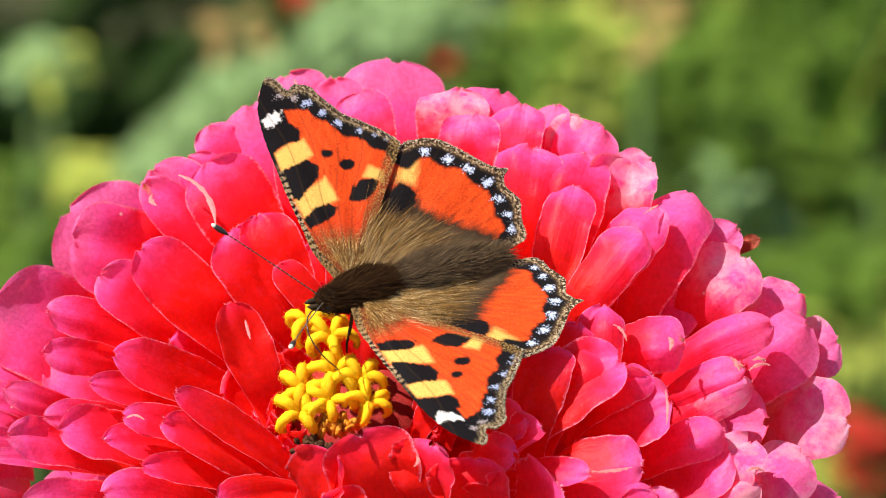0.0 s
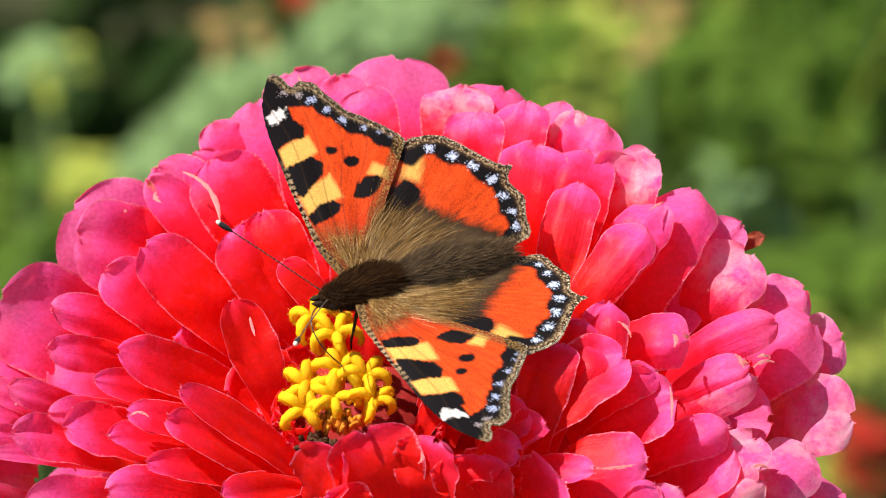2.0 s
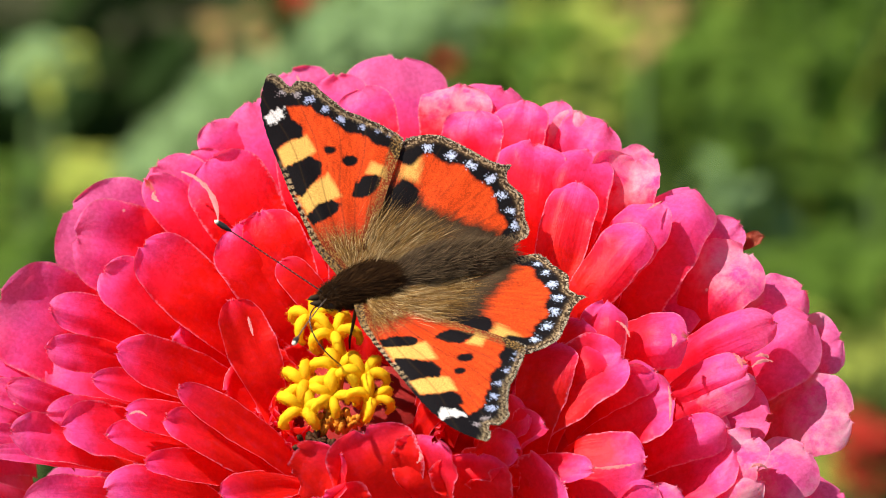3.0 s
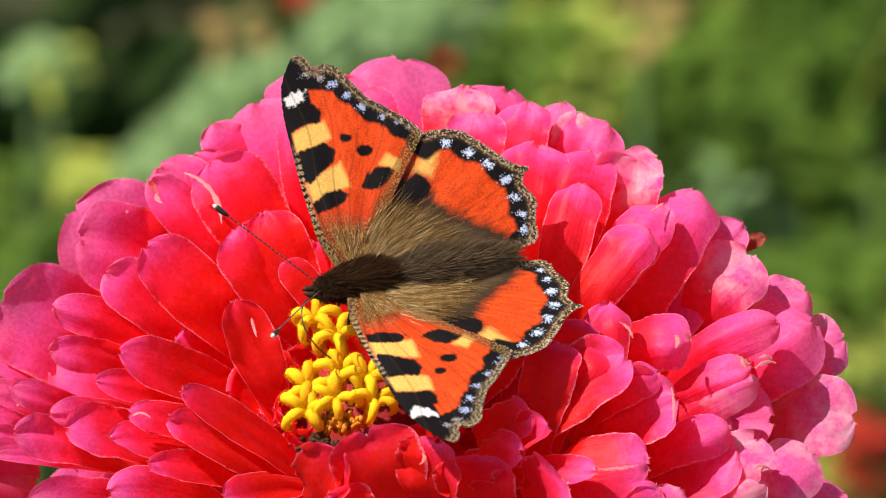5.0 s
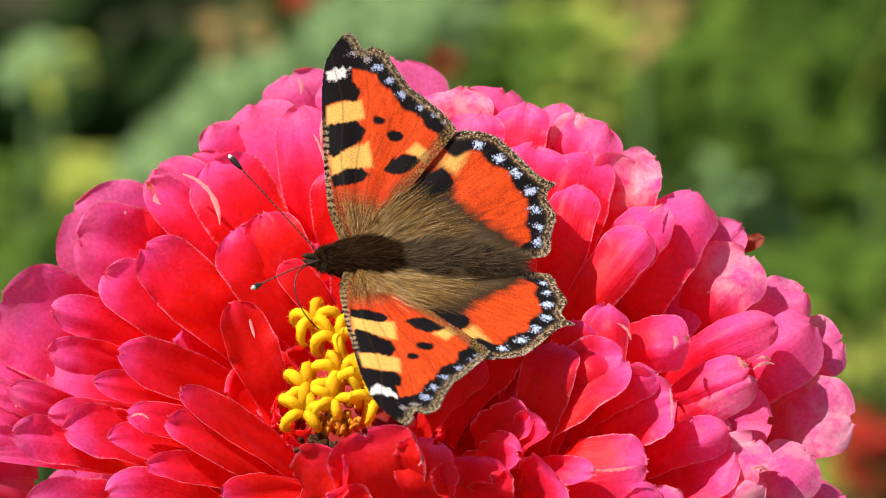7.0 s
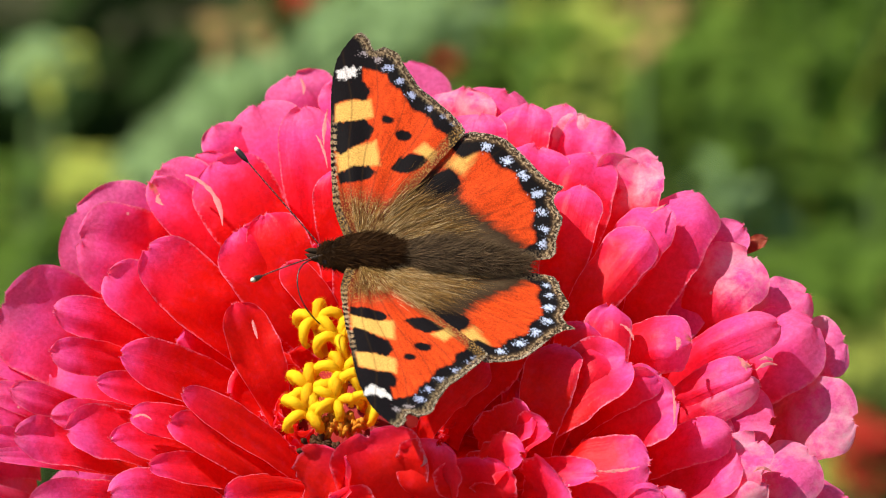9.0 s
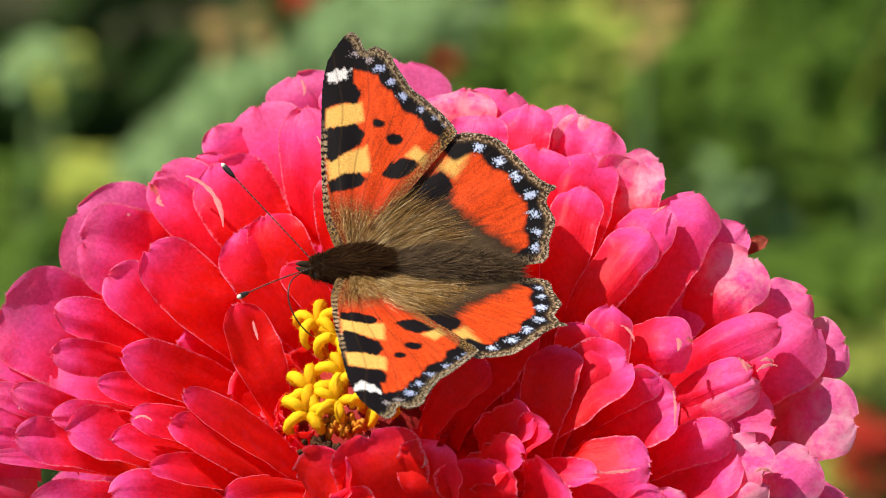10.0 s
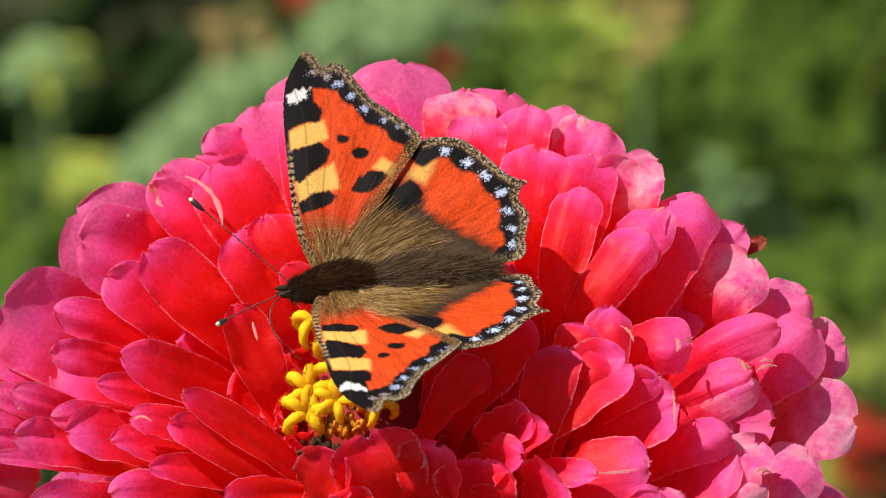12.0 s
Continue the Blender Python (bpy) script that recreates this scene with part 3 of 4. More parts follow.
def floret(parent, x, y, z, lean, seed, size=1.0):
    """An opened disc floret: a short tube with five fuzzy lobes that curl back."""
    rng = random.Random(seed)
    bm = bmesh.new()
    tube(bm, [(0, 0, -5 * MM), (0, 0, -1 * MM), (0, 0, 0.2 * MM)], [0.5 * MM, 0.7 * MM, 0.9 * MM], 8)
    for k in range(5):
        a = 2 * math.pi * k / 5 + rng.uniform(-0.25, 0.25)
        ln = rng.uniform(2.1, 2.8) * size
        o = Vector((math.cos(a), math.sin(a), 0))
        ctrl = [(0.0, -0.2), (0.1, 1.5), (0.7, 1.9), (1.3, 1.1), (1.25, -0.6), (0.95, -1.1)]
        pts = []
        for i in range(13):
            f, h = bez(ctrl, i / 12)
            pts.append(o * (0.5 + ln * f) * MM + Vector((0, 0, h * ln * 0.5 * MM)))
        tube(bm, pts, [size * MM * (0.40 + 0.32 * math.sin(math.pi * min(i / 12 + 0.12, 1))) for i in range(13)], 10)
    for v in bm.verts:
        v.co += Vector((noise.noise(v.co * 3800), noise.noise(v.co * 3800 + Vector((9, 0, 0))), noise.noise(v.co * 3800 + Vector((0, 9, 0))))) * 0.2 * MM
    bm.normal_update()
    coat_at = [(v.co.copy(), v.normal.copy()) for v in bm.verts if v.co.z > -0.5 * MM]
    for co, nn in coat_at * 2:
        q = Vector((rng.gauss(0, 1), rng.gauss(0, 1), rng.gauss(0, 1)))
        co = co + q * 0.07 * MM
        e = nn.cross(q).normalized() * 0.03 * MM
        bm.faces.new((bm.verts.new(co - e), bm.verts.new(co + e), bm.verts.new(co + (nn + q * 0.25) * rng.uniform(0.14, 0.3) * MM)))
    ob = part("disc_floret", bm, YELLOW, parent)
    ob.matrix_basis = pose(x * MM, y * MM, z * MM, lean[0], lean[1], rng.uniform(0, 72))
    return ob


def heart(z):
    """The disc: rings of opened yellow florets, amber buds and withered brown ones."""
    rng = random.Random(5)
    spots = [(-5.0, 3.1, 23.5), (-2.0, 0.3, 23.6), (-1.7, -5.0, 23.4), (-5.7, -7.0, 23.2), (1.4, -6.3, 23.3), (-6.1, -9.9, 22.9), (2.3, -9.6, 23.1), (-2.5, -8.7, 23.2)]
    for i, (x, y, h) in enumerate(spots):
        floret(z, x, y, h, (-(y + 3) * 2.5, (x + 5) * 2.5), 60 + i, rng.uniform(0.8, 1.0))
    for i in range(95):
        old = i % 2 > 0
        a, r = rng.uniform(0, 6.28), 3.2 * math.sqrt(rng.random())
        (cx, cy, cz) = (-5.0, -14.3, 20.7) if old else (-2.0, -11.3, 21.6)
        x, y = cx + 0.75 * r * math.cos(a), cy + 0.5 * r * math.sin(a)
        bm = bmesh.new()
        h = rng.uniform(0.6, 1.3)
        tube(bm, [(0, 0, -1.2 * MM), (0, 0, 0), (0, 0, h * 0.5 * MM), (0, 0, h * MM)], [0.2 * MM, 0.34 * MM, 0.42 * MM, 0.15 * MM], 7)
        for v in bm.verts:
            v.co += noise.noise_vector(v.co * 3000 + Vector((i, 0, 0))) * 0.26 * MM
        ob = part("disc_bud", bm, UMBER if old else AMBER, z)
        ob.matrix_basis = pose(x * MM, y * MM, (cz + rng.uniform(-0.5, 0.5)) * MM, rng.uniform(-35, 35), rng.uniform(-35, 35), 0)


def sliver(z, pts, width, seed):
    """A withered, curled strip of petal margin."""
    rng = random.Random(seed)
    verts, faces, n = [], [], 14
    up = np.array((0.0, 0.2, 1.0))
    for i in range(n + 1):
        t = i / n
        c = bez(pts, t)
        d = bez(pts, t + 0.02) - c
        sd = np.cross(d, up)
        sd = sd / np.linalg.norm(sd)
        w = width * (math.sin(math.pi * min(max(t, 0.04), 0.97)) ** 0.6) * rng.uniform(0.6, 1.2)
        for u, h in ((-1, 0.0), (-0.3, 0.35), (0.4, 0.3), (1, -0.15)):
            verts.append((c + sd * u * w + up * (h * w + rng.uniform(-0.1, 0.1))) * MM)
    for i in range(n):
        for j in range(3):
            k = i * 4 + j
            faces.append((k, k + 1, k + 5, k + 4))
    sheet("withered_margin", verts, faces, WITHERED, z, "pale withered petal margin")


zinnia = bloom()
heart(zinnia)
sliver(zinnia, [(-22.4, 29.7, 21.9), (-19.5, 27.4, 23.2), (-17.2, 23.6, 24.6), (-16.8, 18.0, 25.8)], 0.38, 0)
sliver(zinnia, [(-25.7, 27.1, 21.8), (-26.4, 26.1, 21.9), (-24.9, 24.4, 22.8)], 0.35, 1)
sliver(zinnia, [(-12.6, 2.1, 26.8), (-12.4, 1.0, 26.9), (-11.9, -1.0, 26.9)], 0.22, 2)
sliver(zinnia, [(-4.3, 38.6, 21.5), (-4.6, 34.7, 23.1), (-4.2, 30.0, 24.7)], 0.25, 3)
sliver(zinnia, [(-5.4, 32.9, 23.7), (-4.1, 30.0, 24.7), (-3.5, 25.6, 26.0)], 0.2, 4)
sliver(zinnia, [(49.3, -1.9, 15.0), (50.4, -0.6, 14.1), (50.9, -1.2, 13.6)], 0.4, 5)
sliver(zinnia, [(48.9, -3.6, 15.3), (50.3, -1.5, 14.4), (51.4, -1.7, 13.4)], 0.3, 6)
sliver(zinnia, [(48.0, -17.4, 13.0), (49.1, -15.8, 12.5), (50.1, -16.5, 11.4)], 0.3, 7)
sliver(zinnia, [(29.3, -22.1, 22.6), (32.1, -22.2, 21.8), (34.8, -21.0, 21.1)], 0.28, 8)
sliver(zinnia, [(32.9, -0.5, 23.0), (34.2, -0.9, 22.7), (34.5, -2.8, 22.5)], 0.22, 9)
sliver(zinnia, [(36.7, 18.9, 19.7), (37.7, 20.3, 18.9), (38.5, 21.2, 18.3)], 0.25, 11)
sliver(zinnia, [(-27.9, -9.2, 23.7), (-26.7, -8.5, 24.1), (-25.5, -10.0, 24.2)], 0.26, 12)
sliver(zinnia, [(-10.1, 55.0, 7.9), (-8.8, 50.7, 11.7), (-8.7, 47.4, 13.9)], 0.24, 18)
sliver(zinnia, [(9.1, -21.6, 28.0), (9.6, -22.5, 27.8), (8.7, -23.1, 27.8)], 0.26, 19)
sliver(zinnia, [(38.9, -8.9, 19.9), (39.3, -11.3, 19.5), (38.9, -13.9, 19.4)], 0.2, 20)
sliver(zinnia, [(46.8, -2.5, 16.9), (47.6, -2.9, 16.4), (47.8, -4.2, 16.2)], 0.34, 21)
sliver(zinnia, [(39.5, -1.3, 20.5), (40.2, -1.8, 20.2), (39.6, -3.3, 20.5)], 0.36, 22)


# ---- the butterfly ----
FORE_EDGE = [(5.7, 2.1), (7.2, 6.2), (7.5, 9.7), (7.6, 13.7), (7.5, 18.5), (7.3, 23.4), (6.7, 26.8), (5.8, 28.8), (4.4, 30.8), (3.4, 31.4), (2.5, 30.6), (1.8, 29.0), (0.6, 29.5), (-1.2, 28.6), (-1.8, 27.3), (-3.0, 25.4), (-3.9, 24.0), (-5.5, 22.7), (-6.7, 21.5), (-8.0, 20.3), (-9.3, 18.7), (-9.4, 17.9), (-8.2, 16.3), (-6.7, 14.4), (-3.9, 10.9), (-0.4, 6.6), (1.2, 2.0), (3.5, 1.2)]
HIND_EDGE = [(3.0, 1.4), (0.3, 7.9), (-5.3, 15.2), (-9.5, 18.1), (-11.6, 18.3), (-13.4, 18.0), (-14.9, 17.4), (-16.3, 16.1), (-17.7, 14.6), (-19.2, 12.9), (-20.6, 11.9), (-21.9, 11.4), (-21.0, 10.5), (-20.6, 9.4), (-21.0, 8.3), (-21.6, 7.0), (-21.3, 5.6), (-20.8, 4.1), (-20.7, 2.5), (-20.0, 1.5), (-17.8, 1.0), (-15.0, 0.9), (-11.1, 0.8), (-4.8, 0.3)]


def outline(ctrl, step=0.16):
    """Closed smooth line through the control points, cut to even steps."""
    p = np.array(ctrl)
    n, res = len(p), []
    for i in range(n):
        a, b, c, d = p[i - 1], p[i], p[(i + 1) % n], p[(i + 2) % n]
        k = max(2, int(np.linalg.norm(c - b) / step))
        for t in np.arange(k) / k:
            res.append(0.5 * (2 * b + (c - a) * t + (2 * a - 5 * b + 4 * c - d) * t * t + (3 * b - a - 3 * c + d) * t ** 3))
    return np.array(res)


def signed(pts, poly):
    """Distance of points from a closed line, negative within it."""
    poly = np.asarray(poly, dtype=float)
    best, inside = np.full(len(pts), 1e9), np.zeros(len(pts), bool)
    for a, b in zip(poly, np.roll(poly, -1, 0)):
        e = b - a
        t = np.clip(((pts - a) @ e) / (e @ e + 1e-12), 0, 1)
        best = np.minimum(best, np.hypot(*(pts - a - t[:, None] * e).T))
        cross = (a[1] > pts[:, 1]) != (b[1] > pts[:, 1])
        inside ^= cross & (pts[:, 0] < a[0] + (pts[:, 1] - a[1]) / (e[1] + 1e-12) * e[0])
    return np.where(inside, -best, best)


def near_line(pts, line):
    best = np.full(len(pts), 1e9)
    for a, b in zip(np.asarray(line, float), np.asarray(line, float)[1:]):
        e = b - a
        t = np.clip(((pts - a) @ e) / (e @ e + 1e-12), 0, 1)
        best = np.minimum(best, np.hypot(*(pts - a - t[:, None] * e).T))
    return best


def field(pts, fx, fy, seed):
    return np.array([noise.noise((x * fx, y * fy, seed)) for x, y in pts])


def soft(d, w=0.12):
    return np.clip(0.5 - d / (2 * w), 0, 1)


ORANGE, RUST, YELL = (0.64, 0.060, 0.007), (0.42, 0.024, 0.005), (0.74, 0.44, 0.10)
INK, SNOW, SKY = (0.006, 0.004, 0.003), (0.72, 0.69, 0.63), (0.38, 0.44, 0.62)
UMB, TAN, GOLD = (0.040, 0.022, 0.010), (0.52, 0.36, 0.19), (0.36, 0.20, 0.055)


def lay(col, c, a):
    return col * (1 - a[:, None]) + np.array(c) * a[:, None]


def streaks(pts, root, seed):
    """Noise drawn out along lines from the wing's root, as the rows of scales are."""
    d = pts - np.array(root)
    ang, r = np.arctan2(d[:, 1], d[:, 0]), np.hypot(d[:, 0], d[:, 1])
    q = np.stack([ang * 38, r * 0.5], 1)
    return field(q, 1, 1, seed), ang, r


def fore_colours(pts, edge, seed):
    st, ang, r = streaks(pts, (5, 1), seed)
    g = field(pts, 5, 5, seed + 1)
    jit = 0.20 * st + 0.10 * g
    fine = np.random.default_rng(seed).normal(0, 0.09, len(pts))
    col = np.tile(ORANGE, (len(pts), 1)) * (1 + 0.32 * st + 0.18 * g + fine)[:, None]
    col = lay(col, RUST, np.clip((12.5 - pts[:, 1]) / 7, 0, 0.75))
    for poly in ([(7.1, 20.7), (4.8, 21.7), (2.4, 21.9), (2.1, 19.5), (3.7, 18.6), (7.1, 18.0)], [(6.8, 14.0), (4.3, 15.2), (1.8, 16.0), (1.5, 12.7), (3.9, 12.1), (6.7, 11.2)], [(-3.0, 14.9), (-4.3, 16.2), (-5.8, 15.0), (-5.2, 13.5), (-4.0, 14.2)]):
        col = lay(col, YELL, soft(signed(pts, poly) + jit, 0.3) * 0.95)
    for poly in ([(7.4, 24.2), (3.0, 24.5), (2.4, 23.0), (2.9, 21.8), (4.8, 21.7), (7.4, 20.8)], [(7.6, 18.2), (4.7, 18.6), (3.2, 19.1), (2.1, 17.7), (2.6, 16.2), (4.8, 14.9), (6.4, 13.8), (7.6, 15.2)], [(6.8, 11.2), (4.8, 12.3), (2.8, 12.5), (1.9, 11.6), (2.8, 10.7), (4.4, 10.1), (6.5, 9.8)], [(0.1, 12.3), (-1.0, 13.8), (-2.4, 14.6), (-3.9, 14.4), (-4.8, 13.8), (-3.7, 12.6), (-2.3, 11.8), (-0.7, 11.8)]):
        col = lay(col, INK, soft(signed(pts, poly) + jit))
    for x, y, a, b in ((0.3, 19.1, 0.75, 0.6), (-1.6, 17.1, 1.1, 0.75)):
        col = lay(col, INK, soft((np.hypot((pts[:, 0] - x) / a, (pts[:, 1] - y) / b) - 1) * b + jit * 0.7))
    rim = near_line(pts, edge)
    cell = 0.5 * np.cos(np.arctan2(pts[:, 1] - 8, pts[:, 0] - 6) * 26)
    col = lay(col, INK, soft(rim - 2.7 - 0.6 * cell + 1.3 * jit, 0.2))
    col = lay(col, INK, soft(26.3 - pts[:, 1] + 0.25 * (pts[:, 0] - 3) + jit, 0.2))
    col = lay(col, INK, soft(np.maximum(23.8 - pts[:, 1], 3.3 - pts[:, 0]) + jit, 0.2))
    col = lay(col, SNOW, soft(signed(pts, [(6.9, 25.9), (5.2, 26.4), (3.3, 26.6), (4.0, 25.0), (5.4, 24.2), (6.7, 24.6)]) + 0.18 + 2.8 * jit))
    for i, (x, y) in enumerate(((3.1, 28.3), (1.6, 27.7), (0.1, 26.5), (-1.2, 24.8), (-2.9, 22.9), (-5.2, 21.2), (-7.1, 20.1), (-8.1, 19.2))):
        col = lay(col, SKY if i > 1 else (0.35, 0.3, 0.3), soft(np.hypot((pts[:, 0] - x) / 0.85, (pts[:, 1] - y) / 0.6) * 0.7 - 0.38 + 2.6 * jit + 0.5 * g) * 0.9)
    sp = field(pts, 3.5, 3.5, seed + 4) + 0.6 * field(pts, 9, 9, seed + 5)
    col = lay(col, UMB, soft(rim - 1.0 + jit, 0.25) * 0.9)
    col = lay(col, TAN, soft(rim - 0.9, 0.2) * np.clip(sp * 3 - 0.3, 0, 1) * 0.9)
    col = lay(col, TAN, soft(np.abs(rim - 0.75 - 0.5 * jit) - 0.07, 0.08) * np.clip(0.6 + 2 * g, 0, 1) * 0.7)
    col = lay(col, (0.72, 0.60, 0.42), soft(rim - 0.45, 0.15) * np.clip(sp * 4 - 1.0, 0, 1) * 0.9)
    col = lay(col, (0.26, 0.20, 0.11), soft(rim - 1.15 + jit, 0.3) * np.clip(sp * 2 + 0.3, 0, 1) * np.clip((pts[:, 1] - 20) / 3, 0, 1) * 0.8)
    costa = near_line(pts, [(5.7, 2.1), (7.2, 6.2), (7.5, 9.7), (7.6, 13.7), (7.5, 18.5), (7.3, 23.4)])
    bars = np.sin(pts[:, 1] * 7 + 3 * g) > 0.1
    col = lay(col, INK, soft(costa - 0.5 - 0.05 * (14 - np.minimum(pts[:, 1], 14)), 0.15))
    col = lay(col, TAN, soft(costa - 0.75, 0.1) * bars * np.clip((20 - pts[:, 1]) / 6, 0, 0.8))
    # gold and brown dusting at the root and along the hind margin
    hindm = near_line(pts, [(3.5, 1.2), (1.2, 2.0), (-0.4, 6.6), (-3.9, 10.9), (-6.7, 14.4), (-9.4, 17.9)])
    dust = np.clip((9.0 - r) / 4, 0, 1) + np.clip((1.7 - hindm) / 1.2, 0, 1)
    dust = np.clip(dust, 0, 1)
    spk = field(pts, 6, 6, seed + 7)
    col = lay(col, UMB, dust * 0.75)
    col = lay(col, GOLD, np.clip(dust * 2, 0, 1) * np.clip(spk * 3, 0, 1))
    for a in (1.42, 1.56, 1.72, 1.88, 2.04, 2.2, 2.34):
        col = lay(col, UMB, soft(np.abs(ang - a - 0.02 * np.sin(r * 0.4)) * r - 0.08, 0.08) * (r > 6) * 0.5)
    return np.clip(col, 0.004, 0.9)


def hind_colours(pts, edge, seed):
    st, ang, r = streaks(pts, (3, 0.5), seed)
    g = field(pts, 5, 5, seed + 1)
    jit = 0.20 * st + 0.10 * g
    fine = np.random.default_rng(seed).normal(0, 0.09, len(pts))
    col = np.tile(ORANGE, (len(pts), 1)) * (1 + 0.38 * st + 0.18 * g + fine)[:, None]
    col = lay(col, YELL, soft(signed(pts, [(-7.0, 13.2), (-9.0, 16.0), (-11.0, 15.6), (-9.2, 12.2)]) + 2 * jit, 0.5) * 0.85)
    # dark root field
    root = signed(pts, [(3, 0), (3, 12), (-4.0, 13.5), (-7.4, 13.2), (-8.6, 12.0), (-8.9, 9.6), (-10.5, 7.5), (-14.5, 5.0), (-17.5, 2.6), (-18.5, 0), (-8, -1)])
    col = lay(col, UMB, soft(root + 3 * jit, 0.9))
    col = lay(col, (0.10, 0.065, 0.032), soft(root + 1.5 + 3 * jit, 0.8) * np.clip((9 - pts[:, 1]) / 3, 0, 1) * 0.8)
    col = lay(col, INK, soft(signed(pts, [(-3.0, 9.4), (-5.0, 11.8), (-7.4, 13.2), (-8.4, 12.3), (-8.9, 10.9), (-8.3, 9.9), (-6.1, 9.1)]) + jit))
    rim = near_line(pts, edge)
    cell = np.cos(np.arctan2(pts[:, 1] - 4, pts[:, 0] + 6) * 17)
    col = lay(col, INK, soft(rim - 3.1 - 0.45 * cell + 1.2 * jit, 0.25))
    for x, y in ((-12.2, 16.4), (-14.7, 14.6), (-16.8, 12.7), (-18.5, 10.3), (-19.1, 7.7), (-19.4, 5.4), (-19.4, 3.4)):
        col = lay(col, (0.52, 0.60, 0.76), soft(np.hypot((pts[:, 0] - x) / 0.9, (pts[:, 1] - y) / 0.75) * 0.7 - 0.42 + 2.2 * jit + 0.55 * g))
    sp = field(pts, 3.5, 3.5, seed + 4) + 0.6 * field(pts, 9, 9, seed + 5)
    col = lay(col, UMB, soft(rim - 1.25 + jit, 0.25))
    col = lay(col, TAN, soft(rim - 1.0, 0.2) * np.clip(sp * 3 - 0.2, 0, 1) * 0.9)
    col = lay(col, TAN, soft(np.abs(rim - 0.8 - 0.5 * jit) - 0.07, 0.08) * np.clip(0.6 + 2 * g, 0, 1) * 0.7)
    col = lay(col, (0.72, 0.58, 0.40), soft(rim - 0.42, 0.14) * np.clip(sp * 4 - 0.5, 0, 1) * 0.9)
    inner = np.clip((2.6 - pts[:, 1]) / 1.6, 0, 1) * (pts[:, 0] < -12)
    col = lay(col, TAN, inner * np.clip(sp * 2 + 0.3, 0, 1) * 0.8)
    for a in (1.98, 2.2, 2.4, 2.58, 2.74, 2.9):
        col = lay(col, UMB, soft(np.abs(ang - a) * r - 0.05, 0.07) * (r > 10) * 0.45)
    return np.clip(col, 0.004, 0.9)


def wing(name, ctrl, margin, colours, side, parent, sweep=0.0, height=0.0, seed=1, label=""):
    """A wing membrane with scalloped margin. side: 1 left, -1 right. Its hinge line is the body's axis."""
    from mathutils.geometry import delaunay_2d_cdt
    line = outline(ctrl)
    wob = np.array([noise.noise((p[0] * 2.2, p[1] * 2.2, seed)) for p in line])
    line = line + wob[:, None] * 0.10
    lo, hi = line.min(0), line.max(0)
    step = 0.155
    xs, ys = np.arange(lo[0], hi[0], step), np.arange(lo[1], hi[1], step)
    gx, gy = np.meshgrid(xs, ys)
    gx[::2] += step / 2
    rng = np.random.default_rng(seed)
    pts = np.stack([gx.ravel(), gy.ravel()], 1) + rng.uniform(-0.03, 0.03, (gx.size, 2))
    pts = pts[signed(pts, line[::3]) < -0.12]
    allp = np.concatenate([line, pts])
    n = len(line)
    vs, _, fs, *_ = delaunay_2d_cdt([Vector(p) for p in allp], [(i, (i + 1) % n) for i in range(n)], [list(range(n))], 1, 1e-6)
    vs = np.array([tuple(v) for v in vs])
    col = colours(vs, ctrl[margin[0]:margin[1]], seed)
    a = radians(sweep)
    d = vs - np.array((5.0, 1.5))
    x = 5.0 + d[:, 0] * math.cos(a) - d[:, 1] * math.sin(a)
    y = 1.5 + d[:, 0] * math.sin(a) + d[:, 1] * math.cos(a)
    ribs = 0.07 * np.sin(np.arctan2(vs[:, 1] - 0.5, vs[:, 0] - 4) * 22)
    z = height + 0.012 * vs[:, 1] * (1 - vs[:, 1] / 31) * 4 + ribs + 0.25 * field(vs, 0.12, 0.12, seed)
    xyz = np.stack([x, side * y, z], 1) * MM
    faces = [tuple(f) if side > 0 else tuple(f)[::-1] for f in fs]
    ob = sheet(name, xyz, faces, PIGMENT, parent, label)
    at = ob.data.color_attributes.new("pigment", "FLOAT_COLOR", "POINT")
    at.data.foreach_set("color", np.concatenate([col, np.ones((len(col), 1))], 1).astype(np.float32).ravel())
    # fringe of short scales along the outer margin
    cp = np.array(ctrl)
    roots, ways = [], []
    for i in range(n):
        if not margin[0] <= np.argmin(((cp - line[i]) ** 2).sum(1)) < margin[1]:
            continue
        t = line[(i + 2) % n] - line[i - 2]
        o = np.array((t[1], -t[0])) / np.linalg.norm(t)
        if signed((line[i] + 0.3 * o)[None], line[::3])[0] < 0:
            o = -o
        c = np.array(((math.cos(a), -math.sin(a)), (math.sin(a), math.cos(a))))
        for _ in range(4):
            q = line[i] - 0.25 * o + rng.normal(size=2) * 0.07 - np.array((5.0, 1.5))
            q, w = c @ q + np.array((5.0, 1.5)), c @ (o + rng.normal(size=2) * 0.25)
            roots.append(np.array((q[0], side * q[1], height + 0.048 * line[i][1] * (1 - line[i][1] / 31) + 0.1)) * MM)
            ways.append(np.array((w[0], side * w[1], rng.normal() * 0.15)))
    fur("fringe", roots, ways, rng.uniform(0.12, 0.32, len(roots)) * MM, 0.035 * MM, FRINGE, ob, 0.0, "pale chequered fringe of scales", seed)
    return ob


